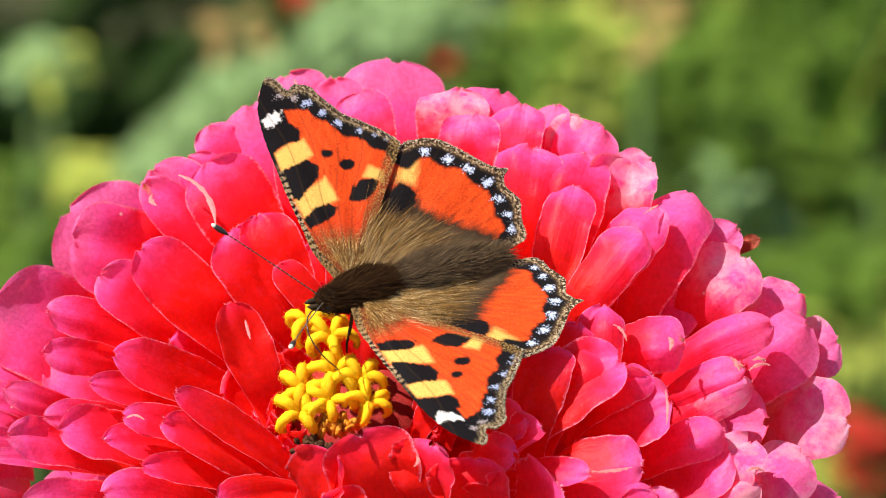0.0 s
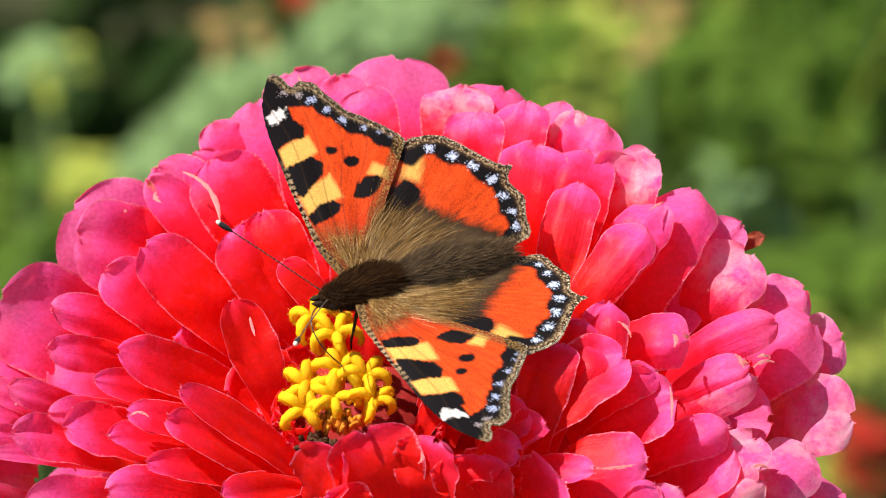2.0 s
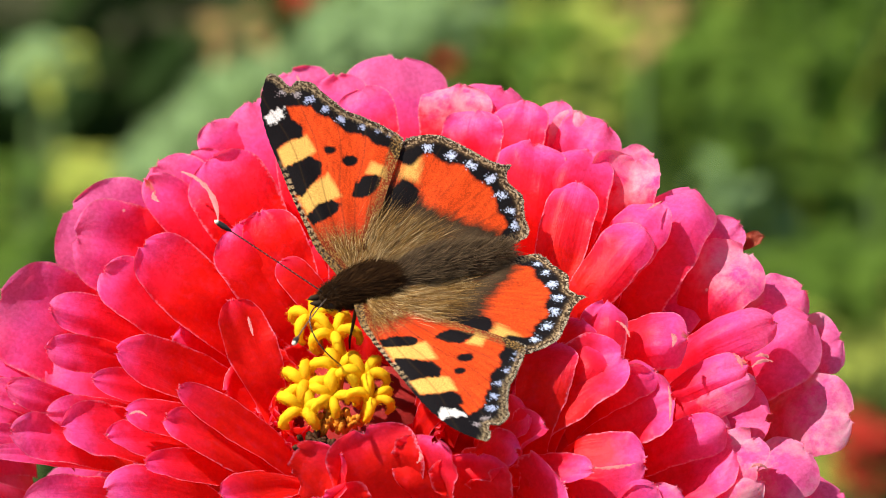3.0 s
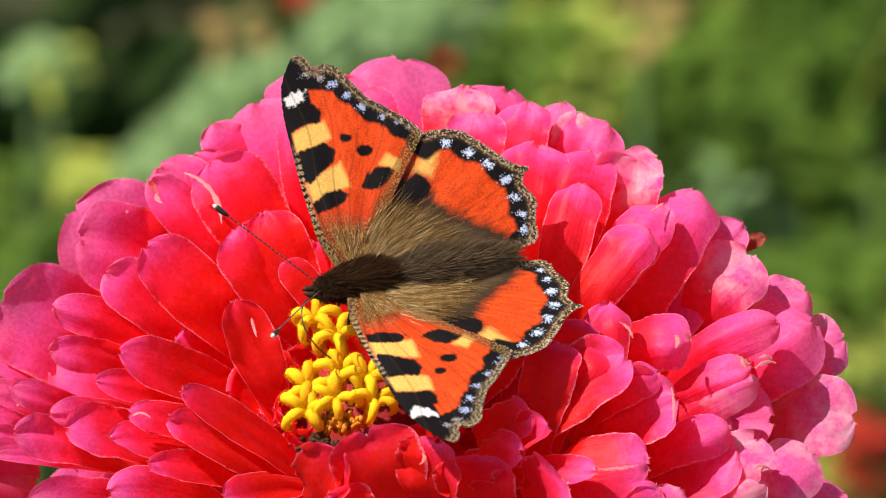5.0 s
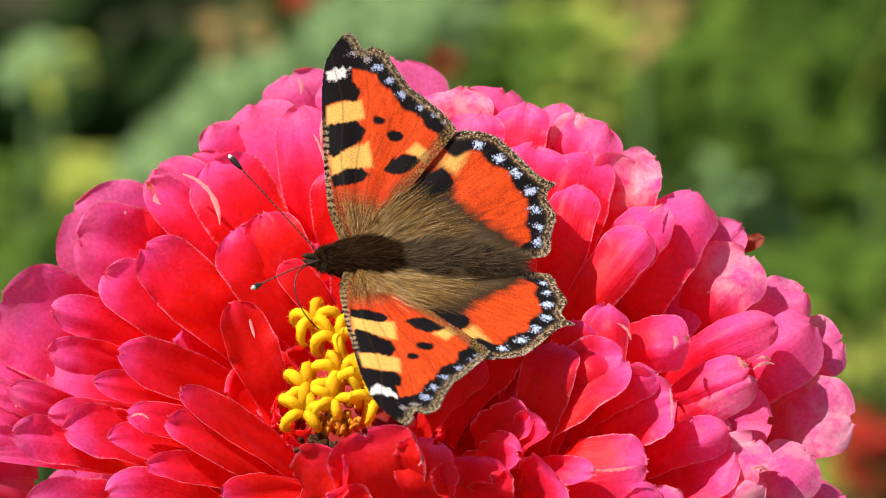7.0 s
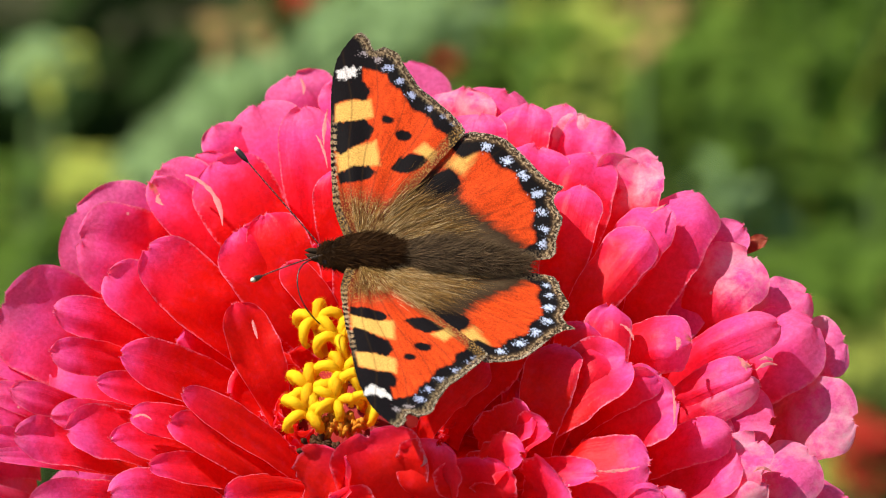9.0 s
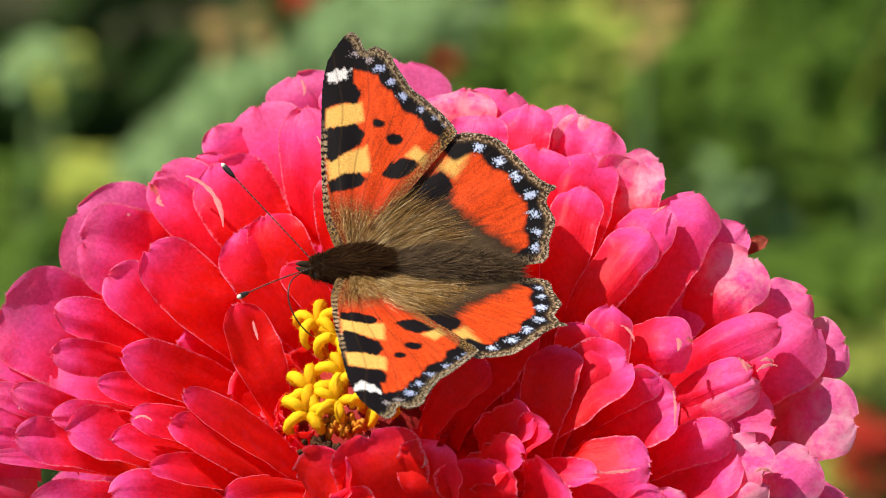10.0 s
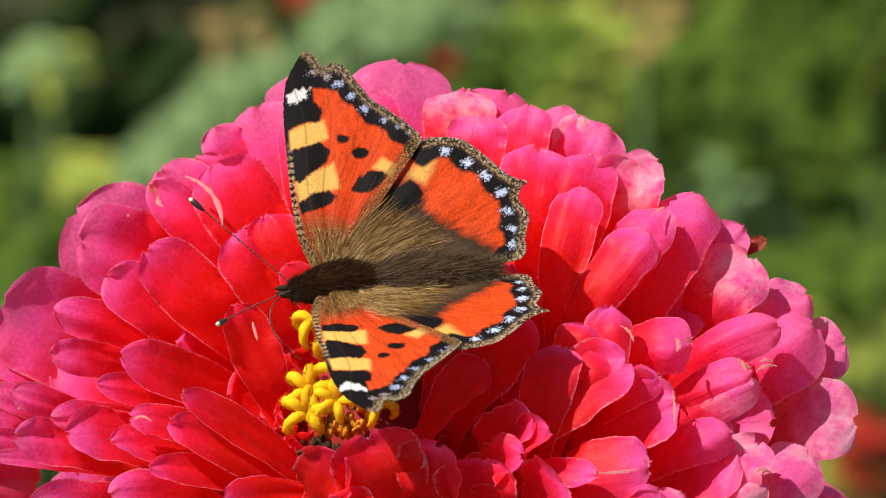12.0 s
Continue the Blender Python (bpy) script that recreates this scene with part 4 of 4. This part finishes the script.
def body_piece(name, stations, parent, mat, label=""):
    """A soft body segment along x from (x, half width, half height, z) in mm."""
    bm = bmesh.new()
    rings = []
    for x, w, h, z in stations:
        rings.append([bm.verts.new(Vector((x, w * math.cos(t), z + h * math.sin(t))) * MM) for t in (2 * math.pi * k / 20 for k in range(20))])
    for a, b in zip(rings, rings[1:]):
        for k in range(20):
            bm.faces.new((a[k], b[k], b[(k + 1) % 20], a[(k + 1) % 20]))
    bm.faces.new(rings[0])
    bm.faces.new(rings[-1][::-1])
    bmesh.ops.recalc_face_normals(bm, faces=bm.faces)
    return part(name, bm, mat, parent, label)


def coat(n, stations, rng, back=0.9):
    """Hair roots and directions over a body segment's back and flanks."""
    st = np.array(stations)
    roots, ways = [], []
    for _ in range(n):
        x = rng.uniform(st[:, 0].min(), st[:, 0].max())
        w, h, z = (np.interp(x, st[::-1, 0], st[::-1, k]) for k in (1, 2, 3))
        t = rng.uniform(-0.35, math.pi + 0.35)
        o = np.array((0, math.cos(t), math.sin(t)))
        roots.append(np.array((x, w * o[1], z + h * o[2])) * MM)
        ways.append(o * rng.uniform(0.35, 0.7) + np.array((-back, 0, 0)) + rng.normal(size=3) * 0.18)
    return roots, ways


def butterfly():
    b = empty("butterfly", "orange, black and yellow spotted butterfly sitting on the pink zinnia", "butterfly")
    rng = np.random.default_rng(2)
    thorax_st = [(8.3, 0.7, 0.7, 0.2), (7.6, 1.55, 1.5, 0.3), (5.5, 2.3, 2.1, 0.4), (3.2, 2.7, 2.4, 0.4), (1.0, 2.5, 2.2, 0.3), (-0.8, 1.7, 1.7, 0.2), (-1.4, 0.8, 0.8, 0.2)]
    abd_st = [(-0.4, 1.2, 1.2, 0.4), (-1.5, 1.8, 1.7, 0.5), (-4, 2.7, 2.2, 0.7), (-7, 2.8, 2.2, 0.8), (-10, 2.4, 1.9, 0.7), (-14, 1.6, 1.3, 0.5), (-17.0, 0.6, 0.5, 0.3)]
    head_st = [(9.5, 0.3, 0.3, 0.0), (9.1, 0.9, 0.9, 0.0), (8.3, 1.4, 1.3, 0.1), (7.3, 1.5, 1.4, 0.2), (6.4, 1.2, 1.1, 0.3)]
    thorax = body_piece("thorax", thorax_st, b, BODY, "dark brown furry thorax")
    abdomen = body_piece("abdomen", abd_st, b, BODY, "dark brown furry abdomen")
    head = body_piece("head", head_st, b, BODY, "dark hairy head")
    for name, st, own, n, ln, mat, s in (("fur", thorax_st, thorax, 9000, (0.8, 2.1), FUR, 4), ("fur", abd_st, abdomen, 6500, (0.9, 2.2), FUR_ASH, 5), ("fur", head_st, head, 2600, (0.4, 1.1), FUR, 6)):
        roots, ways = coat(n, st, rng, 0.9 if name == "fur" and own != head else 0.2)
        fur(name, roots, ways, rng.uniform(*ln, n) * MM, 0.02 * MM, mat, own, 0.1, seed=s)
    for s in (1, -1):
        bm = bmesh.new()
        bmesh.ops.create_uvsphere(bm, u_segments=16, v_segments=10, radius=0.62 * MM)
        bmesh.ops.translate(bm, verts=bm.verts, vec=(8.2 * MM, s * 1.02 * MM, 0.15 * MM))
        part("eye", bm, HORN, head, "dark rounded eye")
        bm = bmesh.new()
        tube(bm, [Vector(p) * MM for p in ((8.8, s * 0.4, -0.3), (9.6, s * 0.5, 0.1), (10.3, s * 0.42, 0.4), (10.9, s * 0.3, 0.5))], [v * MM for v in (0.4, 0.46, 0.34, 0.08)], 8)
        part("palp", bm, BODY, head, "scaly feeler beside the mouth")
    bm = bmesh.new()
    path = [bez([(9.4, 0.2, -0.5), (13.8, 1.5, 0.5), (12.5, 8.5, -1.0), (7.5, 8.0, -4.0), (8.5, 6.0, -6.0)], t / 16) * MM for t in range(17)]
    tube(bm, path, [0.085 * MM] * 15 + [0.07 * MM, 0.04 * MM], 6)
    part("proboscis", bm, HORN, head, "thin black curved proboscis")
    # antennae: ringed shaft, dark club, cream tip
    for s, end in ((1, (9.3, 10.2, 7.1)), (-1, (10.5, -10.4, 6.0))):
        a, e = np.array((8.8, s * 0.5, 0.9)), np.array(end) + np.array((9.6, 0, 1.0))
        mid = (a + e) / 2 + np.array((0.3, 0, 0.5))
        bm = bmesh.new()
        ts = np.linspace(0, 0.88, 67)
        tube(bm, [bez([a, mid, e], t) * MM for t in ts], [(0.068 + 0.02 * (i % 2)) * MM for i in range(67)], 7)
        an = part("antenna", bm, HORN, b, "dark antenna with pale rings")
        bm = bmesh.new()
        ts = (0.86, 0.9, 0.94, 0.98, 1.0)
        tube(bm, [bez([a, mid, e], t) * MM for t in ts], [v * MM for v in (0.14, 0.3, 0.38, 0.34, 0.2)], 9)
        part("club", bm, HORN, an, "black antenna club")
        bm = bmesh.new()
        tube(bm, [bez([a, mid, e], t) * MM for t in (0.985, 1.0, 1.018)], [v * MM for v in (0.3, 0.28, 0.12)], 9)
        part("tip", bm, CREAM, an, "cream antenna tip")
        for i in range(3, 64, 3):
            t = i / 64 * 0.86
            bm = bmesh.new()
            tube(bm, [bez([a, mid, e], t) * MM, bez([a, mid, e], t + 0.006) * MM], [0.094 * MM] * 2, 7)
            part("ring", bm, RING, an)
    # legs
    for s in (1, -1):
        for x, reach, fwd in ((4.4, 1.9, 0.2), (2.6, 2.6, -2.6)):
            bm = bmesh.new()
            tube(bm, [Vector(p) * MM for p in ((x, s * 1.2, -1.4), (x + fwd * 0.4, s * reach * 0.6, -1.6), (x + fwd * 0.8, s * reach * 0.85, -4.5), (x + fwd, s * reach, -7.5), (x + fwd * 1.4, s * (reach + 0.6), -8.5))], [v * MM for v in (0.35, 0.28, 0.22, 0.16, 0.1)], 7)
            part("leg", bm, BODY, b, "slim brown leg")
    wings = {}
    for s, key, sw in ((-1, "right", 0.0), (1, "left", 3.3)):
        f = wing("forewing", FORE_EDGE, (9, 22), fore_colours, s, b, sw, 0.45, 11 + s, "orange forewing with black, yellow and white spots")
        h = wing("hindwing", HIND_EDGE, (3, 20), hind_colours, s, b, 0.0, 0.0, 31 + s, "orange hindwing with dark root and blue-dotted margin")
        wings[key] = (f, h)
        # long golden hairs on the hindwing's root, shorter ones on the forewing's
        n = 4200
        roots, ways = [], []
        for _ in range(n):
            t = rng.uniform(0, 1) ** 0.8
            ang = radians(rng.uniform(95, 178))
            p = np.array((1.5, 1.5)) + t * rng.uniform(4, 11) * np.array((math.cos(ang), math.sin(ang) * 0.75))
            roots.append(np.array((p[0], s * max(p[1], 0.4), 0.45)) * MM)
            w = np.array((math.cos(ang) - 0.5, s * math.sin(ang) * 0.7, 0.16)) + rng.normal(size=3) * 0.07
            ways.append(w)
        fur("hair", roots, ways, rng.uniform(2.0, 6.0, n) * MM, 0.015 * MM, FUR_GOLD, h, 0.08, "long golden brown hairs", 40 + s)
        # every fourth hair repeated in the pale glint colour
        fur("glint_hair", [q + np.array((0, 0, 0.25 * MM)) for q in roots[::4]], ways[::4], rng.uniform(0.8, 3.6, len(ways[::4])) * MM, 0.017 * MM, FUR_GLINT, h, 0.05, "hairs coloured pale gold as glints", 45 + s)
        n = 1000
        roots, ways = [], []
        for _ in range(n):
            ang = radians(rng.uniform(75, 150))
            p = np.array((4.0, 1.5)) + rng.uniform(0.3, 5.5) * np.array((math.cos(ang), math.sin(ang)))
            roots.append(np.array((p[0], s * p[1], 0.8)) * MM)
            ways.append(np.array((math.cos(ang), s * math.sin(ang), 0.2)) + rng.normal(size=3) * 0.12)
        fur("hair", roots, ways, rng.uniform(1.0, 2.6, n) * MM, 0.016 * MM, FUR_GOLD, f, 0.08, "golden brown hairs", 50 + s)
        fur("glint_hair", [q + np.array((0, 0, 0.15 * MM)) for q in roots[::4]], ways[::4], rng.uniform(0.3, 1.2, len(ways[::4])) * MM, 0.02 * MM, FUR_GLINT, f, 0.05, "hairs coloured pale gold as glints", 55 + s)
    return b, wings


fly, fly_wings = butterfly()


# ---- the garden behind ----
def blade(bm, base, way, up, length, width, bend, n=6):
    """One leaf blade, folded a little along its midrib."""
    way, up = Vector(way).normalized(), Vector(up)
    side = way.cross(up).normalized()
    up = side.cross(way).normalized()
    rows = []
    for i in range(n + 1):
        t = i / n
        w = width * (math.sin(math.pi * min(t * 0.9 + 0.08, 1)) ** 0.8) * 0.5 + 0.0003
        c = Vector(base) + way * length * t + up * (-bend * length * t * t)
        rows.append([bm.verts.new(c - side * w + up * w * 0.25), bm.verts.new(c), bm.verts.new(c + side * w + up * w * 0.25)])
    for a, b in zip(rows, rows[1:]):
        for k in (0, 1):
            bm.faces.new((a[k], a[k + 1], b[k + 1], b[k]))


def plant(name, label, category, x, y, z, spread, leaves, length, width, mat, seed, group="", bloom_mat=None):
    """A leafy plant with one slanting stalk and a crown of single leaves round (x, y, z)."""
    rng = random.Random(seed)
    p = empty(name, label, category, group)
    p.location = (x, y, GROUND_Z)
    bm = bmesh.new()
    tube(bm, [(rng.uniform(-0.02, 0.02), 0.03, -0.02), (rng.uniform(-0.01, 0.01), 0.01, z * 0.5), (0, 0, z)], [0.003, 0.0025, 0.0015], 7)
    part("stalk", bm, STEM, p)
    bm = bmesh.new()
    for i in range(leaves):
        o = Vector((rng.gauss(0, 1), rng.gauss(0, 1), rng.gauss(0, 0.7)))
        b = Vector((0, 0, z)) + o * spread * 0.5
        b.z = max(b.z, 0.004)
        a = math.atan2(o.y, o.x) + rng.uniform(-0.8, 0.8)
        blade(bm, b, (math.cos(a), math.sin(a), rng.uniform(-0.2, 0.5)), (0, 0, 1), length * rng.uniform(0.6, 1.15), width * rng.uniform(0.7, 1.15), rng.uniform(0.0, 0.45))
    tagged(part("foliage", bm, mat, p), kind="stuff")
    if bloom_mat:
        bm = bmesh.new()
        for i in range(40):
            a = rng.uniform(0, 6.28)
            blade(bm, (0, 0, z + 0.005), (math.cos(a), math.sin(a), rng.uniform(0, 0.9)), (0, 0, 1), spread, spread * 0.4, 0.3, 4)
        part("blossom", bm, bloom_mat, p, "red blossom")
    return p


def tuft(label, x, y, height, spread, count, width, mat, seed):
    """A tuft of long upright blades."""
    rng = random.Random(seed)
    p = empty("grass_tuft", label, "grass")
    p.location = (x, y, GROUND_Z)
    for i in range(count):
        a, r = rng.uniform(0, 6.28), spread * math.sqrt(rng.random())
        lean = rng.uniform(0, 0.25)
        bm = bmesh.new()
        blade(bm, (r * math.cos(a), r * math.sin(a), -0.01), (lean * math.cos(a), lean * math.sin(a), 1), (math.cos(a), math.sin(a), 0.2), height * rng.uniform(0.6, 1.1), width * rng.uniform(0.7, 1.3), rng.uniform(-0.2, 0.2), 8)
        part("blade", bm, mat, p)


MID_SPOTS_1 = [(-0.169, 1.863, 0.335, 0.0133, 22), (-0.162, 1.923, 0.285, 0.0136, 20), (0.034, 1.833, 0.412, 0.0130, 22), (0.038, 1.827, 0.395, 0.0130, 20), (0.075, 1.906, 0.370, 0.0123, 22), (0.090, 1.949, 0.361, 0.0136, 22), (0.103, 1.892, 0.382, 0.0155, 28), (0.116, 1.874, 0.374, 0.0155, 26), (0.137, 1.941, 0.355, 0.0158, 22), (0.171, 1.933, 0.369, 0.0135, 10), (0.166, 1.807, 0.374, 0.0108, 8), (0.144, 1.923, 0.314, 0.0136, 18), (0.126, 1.833, 0.378, 0.0131, 20), (0.111, 1.845, 0.364, 0.0121, 14), (0.085, 1.928, 0.339, 0.0113, 16), (0.072, 1.865, 0.361, 0.0121, 16), (0.154, 1.938, 0.369, 0.0135, 10), (0.157, 1.671, 0.402, 0.0124, 30), (0.143, 1.772, 0.351, 0.0118, 24), (0.142, 1.666, 0.391, 0.0124, 30)]
MID_SPOTS_2 = [(0.127, 1.666, 0.400, 0.0124, 20), (-0.153, 1.715, 0.374, 0.0127, 18), (-0.160, 1.687, 0.375, 0.0125, 16), (0.130, 1.860, 0.311, 0.0111, 14)]
SAGE_SPOTS = [(-0.108, 1.913, 0.319, 0.0104, 34), (-0.099, 1.914, 0.331, 0.0112, 40), (-0.090, 1.933, 0.333, 0.0113, 44), (-0.079, 1.890, 0.363, 0.0111, 44), (-0.070, 1.940, 0.346, 0.0113, 44), (-0.059, 1.846, 0.400, 0.0109, 44), (-0.048, 1.916, 0.372, 0.0116, 44), (-0.033, 1.871, 0.403, 0.0132, 50), (-0.018, 1.953, 0.366, 0.0147, 54), (-0.004, 1.936, 0.375, 0.0112, 40), (-0.109, 1.861, 0.336, 0.0100, 26), (0.117, 1.865, 0.325, 0.0107, 16), (0.109, 1.798, 0.369, 0.0086, 10), (-0.157, 1.822, 0.412, 0.0078, 20)]
LIME_SPOTS = [(-0.143, 1.881, 0.333, 0.0100, 16), (-0.135, 1.864, 0.337, 0.0089, 14), (-0.156, 1.940, 0.351, 0.0081, 14), (-0.171, 1.875, 0.316, 0.0100, 12), (0.059, 1.842, 0.414, 0.0098, 18), (0.054, 1.867, 0.385, 0.0088, 14), (0.065, 1.921, 0.348, 0.0090, 14), (0.045, 1.899, 0.391, 0.0089, 12), (0.047, 1.809, 0.397, 0.0097, 10), (0.165, 1.749, 0.321, 0.0129, 34), (0.159, 1.742, 0.311, 0.0118, 30), (0.146, 1.648, 0.387, 0.0093, 20), (0.164, 1.716, 0.359, 0.0106, 24), (0.156, 1.676, 0.338, 0.0105, 24), (0.151, 1.736, 0.314, 0.0096, 20), (0.162, 1.671, 0.353, 0.0104, 24), (0.145, 1.646, 0.333, 0.0094, 14)]
DRY_SPOTS = [(0.075, 1.821, 0.434, 0.0034, 4), (0.076, 1.788, 0.438, 0.0030, 3), (-0.073, 1.690, 0.493, 0.0074, 7)]
RED_SPOTS = [(-0.051, 1.647, 0.520, 0.0069, 0), (0.001, 1.669, 0.483, 0.0045, 0), (0.155, 1.597, 0.368, 0.0122, 0), (0.148, 1.631, 0.354, 0.0093, 0), (0.152, 1.591, 0.357, 0.0122, 0)]

rng_bed = random.Random(4)
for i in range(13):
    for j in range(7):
        plant("herb", "dark green leafy herb with shade in its leaf colour", "plant", -0.2 + 0.034 * i + rng_bed.uniform(-0.008, 0.008), 2.14 - 0.02 * j + rng_bed.uniform(-0.05, 0.05), 0.31 - 0.033 * j + rng_bed.uniform(-0.01, 0.01), 0.020, 22, 0.034, 0.016, LEAF_DARK, 200 + 7 * i + j, "garden herbs")
for name, label, spots, mat, leaf, far in (("herb", "mid green leafy herb out of focus", MID_SPOTS_1 + MID_SPOTS_2, LEAF_MID, 0.018, None), ("sage_plant", "pale grey-green leafy sage plant", SAGE_SPOTS, LEAF_SAGE, 0.015, None), ("herb", "yellow-green leafy herb out of focus", LIME_SPOTS, LEAF_LIME, 0.013, None), ("dry_plant", "dry tan seed stalk with leaves", DRY_SPOTS, STRAW, 0.018, None), ("red_flower", "red garden flower on a leafy stem out of focus", RED_SPOTS, LEAF_DARK, 0.018, RED_FAR)):
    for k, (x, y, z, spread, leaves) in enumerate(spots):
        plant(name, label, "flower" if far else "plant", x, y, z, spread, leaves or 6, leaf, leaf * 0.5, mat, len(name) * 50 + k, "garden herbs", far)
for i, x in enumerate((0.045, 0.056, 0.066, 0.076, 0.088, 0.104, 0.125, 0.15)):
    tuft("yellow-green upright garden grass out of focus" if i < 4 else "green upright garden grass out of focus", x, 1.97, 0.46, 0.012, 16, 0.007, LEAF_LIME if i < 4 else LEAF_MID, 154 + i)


# ---- movement ----
def motions():
    still = [
        (0.0, -0.00833, -0.01197, 0.72749),
        (0.5, -0.00844, -0.01192, 0.72759),
        (1, -0.00800, -0.01192, 0.72759),
        (1.5, -0.00789, -0.01192, 0.72759),
        (2, -0.00778, -0.01179, 0.72783),
        (2.5, -0.00786, -0.01185, 0.72771),
        (3, -0.00797, -0.01176, 0.72788),
        (5, -0.00757, -0.01184, 0.72774),
        (5.5, -0.00786, -0.01183, 0.72776),
        (6, -0.00745, -0.01180, 0.72781),
        (6.5, -0.00767, -0.01184, 0.72773),
        (7, -0.00778, -0.01190, 0.72761),
        (9, -0.00745, -0.01195, 0.72752),
        (9.5, -0.00740, -0.01202, 0.72740),
        (10, -0.00737, -0.01202, 0.72740),
        (10.5, -0.00745, -0.01201, 0.72742),
        (11, -0.00734, -0.01202, 0.72740),
        (11.5, -0.00754, -0.01201, 0.72742),
        (12, -0.00745, -0.01204, 0.72735),
    ]
    walk(zinnia, [(t, pose(x, y, z, 25.0, -7.29, -3.39)) for t, x, y, z in still])
    rows = [
        (0, -0.00723, -0.02165, 0.75614, -26.2, 1.0, 206.6, 9.5),
        (0.5, -0.00734, -0.02160, 0.75624, -26.2, 1.0, 206.6, 9.5),
        (1, -0.00690, -0.02160, 0.75624, -26.2, 1.0, 206.6, 9.5),
        (1.5, -0.00679, -0.02160, 0.75624, -26.2, 1.0, 206.6, 9.5),
        (2, -0.00668, -0.02147, 0.75648, -26.2, 1.0, 206.6, 9.5),
        (2.5, -0.00676, -0.02154, 0.75636, -26.2, 1.0, 206.6, 9.5),
        (3, -0.00687, -0.02144, 0.75653, -26.2, 1.0, 206.6, 9.5),
        (4.8, -0.00646, -0.02152, 0.75638, -26.2, 1.0, 206.6, 9.5),
        (5, -0.00706, -0.02120, 0.75698, -28.5, 0.6, 199.2, 11.8),
        (5.2, -0.00679, -0.02045, 0.75840, -25.2, -3.4, 191.0, 10.1),
        (5.5, -0.00701, -0.02052, 0.75827, -25.2, -3.4, 191.0, 10.1),
        (6, -0.00659, -0.02025, 0.75878, -25.3, -5.5, 188.8, 11.0),
        (6.5, -0.00682, -0.02026, 0.75876, -26.2, -5.8, 189.3, 11.5),
        (7, -0.00681, -0.02022, 0.75883, -26.8, -6.5, 188.8, 10.9),
        (9, -0.00635, -0.02005, 0.75915, -26.5, -7.2, 186.5, 9.1),
        (9.5, -0.00639, -0.02006, 0.75913, -24.9, -6.8, 183.8, 9.4),
        (10, -0.00743, -0.02064, 0.75804, -26.9, -4.1, 185.1, 15.1),
        (10.5, -0.00736, -0.02049, 0.75832, -26.1, -5.9, 184.4, 10.9),
        (11, -0.00714, -0.02047, 0.75836, -26.9, -6.6, 185.0, 9.5),
        (11.5, -0.00729, -0.02063, 0.75807, -28.7, -6.2, 187.1, 10.7),
        (11.7, -0.00751, -0.02073, 0.75788, -28.7, -6.2, 187.1, 10.7),
        (12, -0.00997, -0.02150, 0.75643, -23.8, 2.8, 186.4, 18.1),
    ]
    walk(fly, [(r[0], pose(*r[1:7])) for r in rows])
    for side, s, extra in (("right", -1, 0.0), ("left", 1, 3.9)):
        for w in fly_wings[side]:
            walk(w, [(r[0], pose(0, 0, 0, s * (r[7] + extra))) for r in rows])


motions()
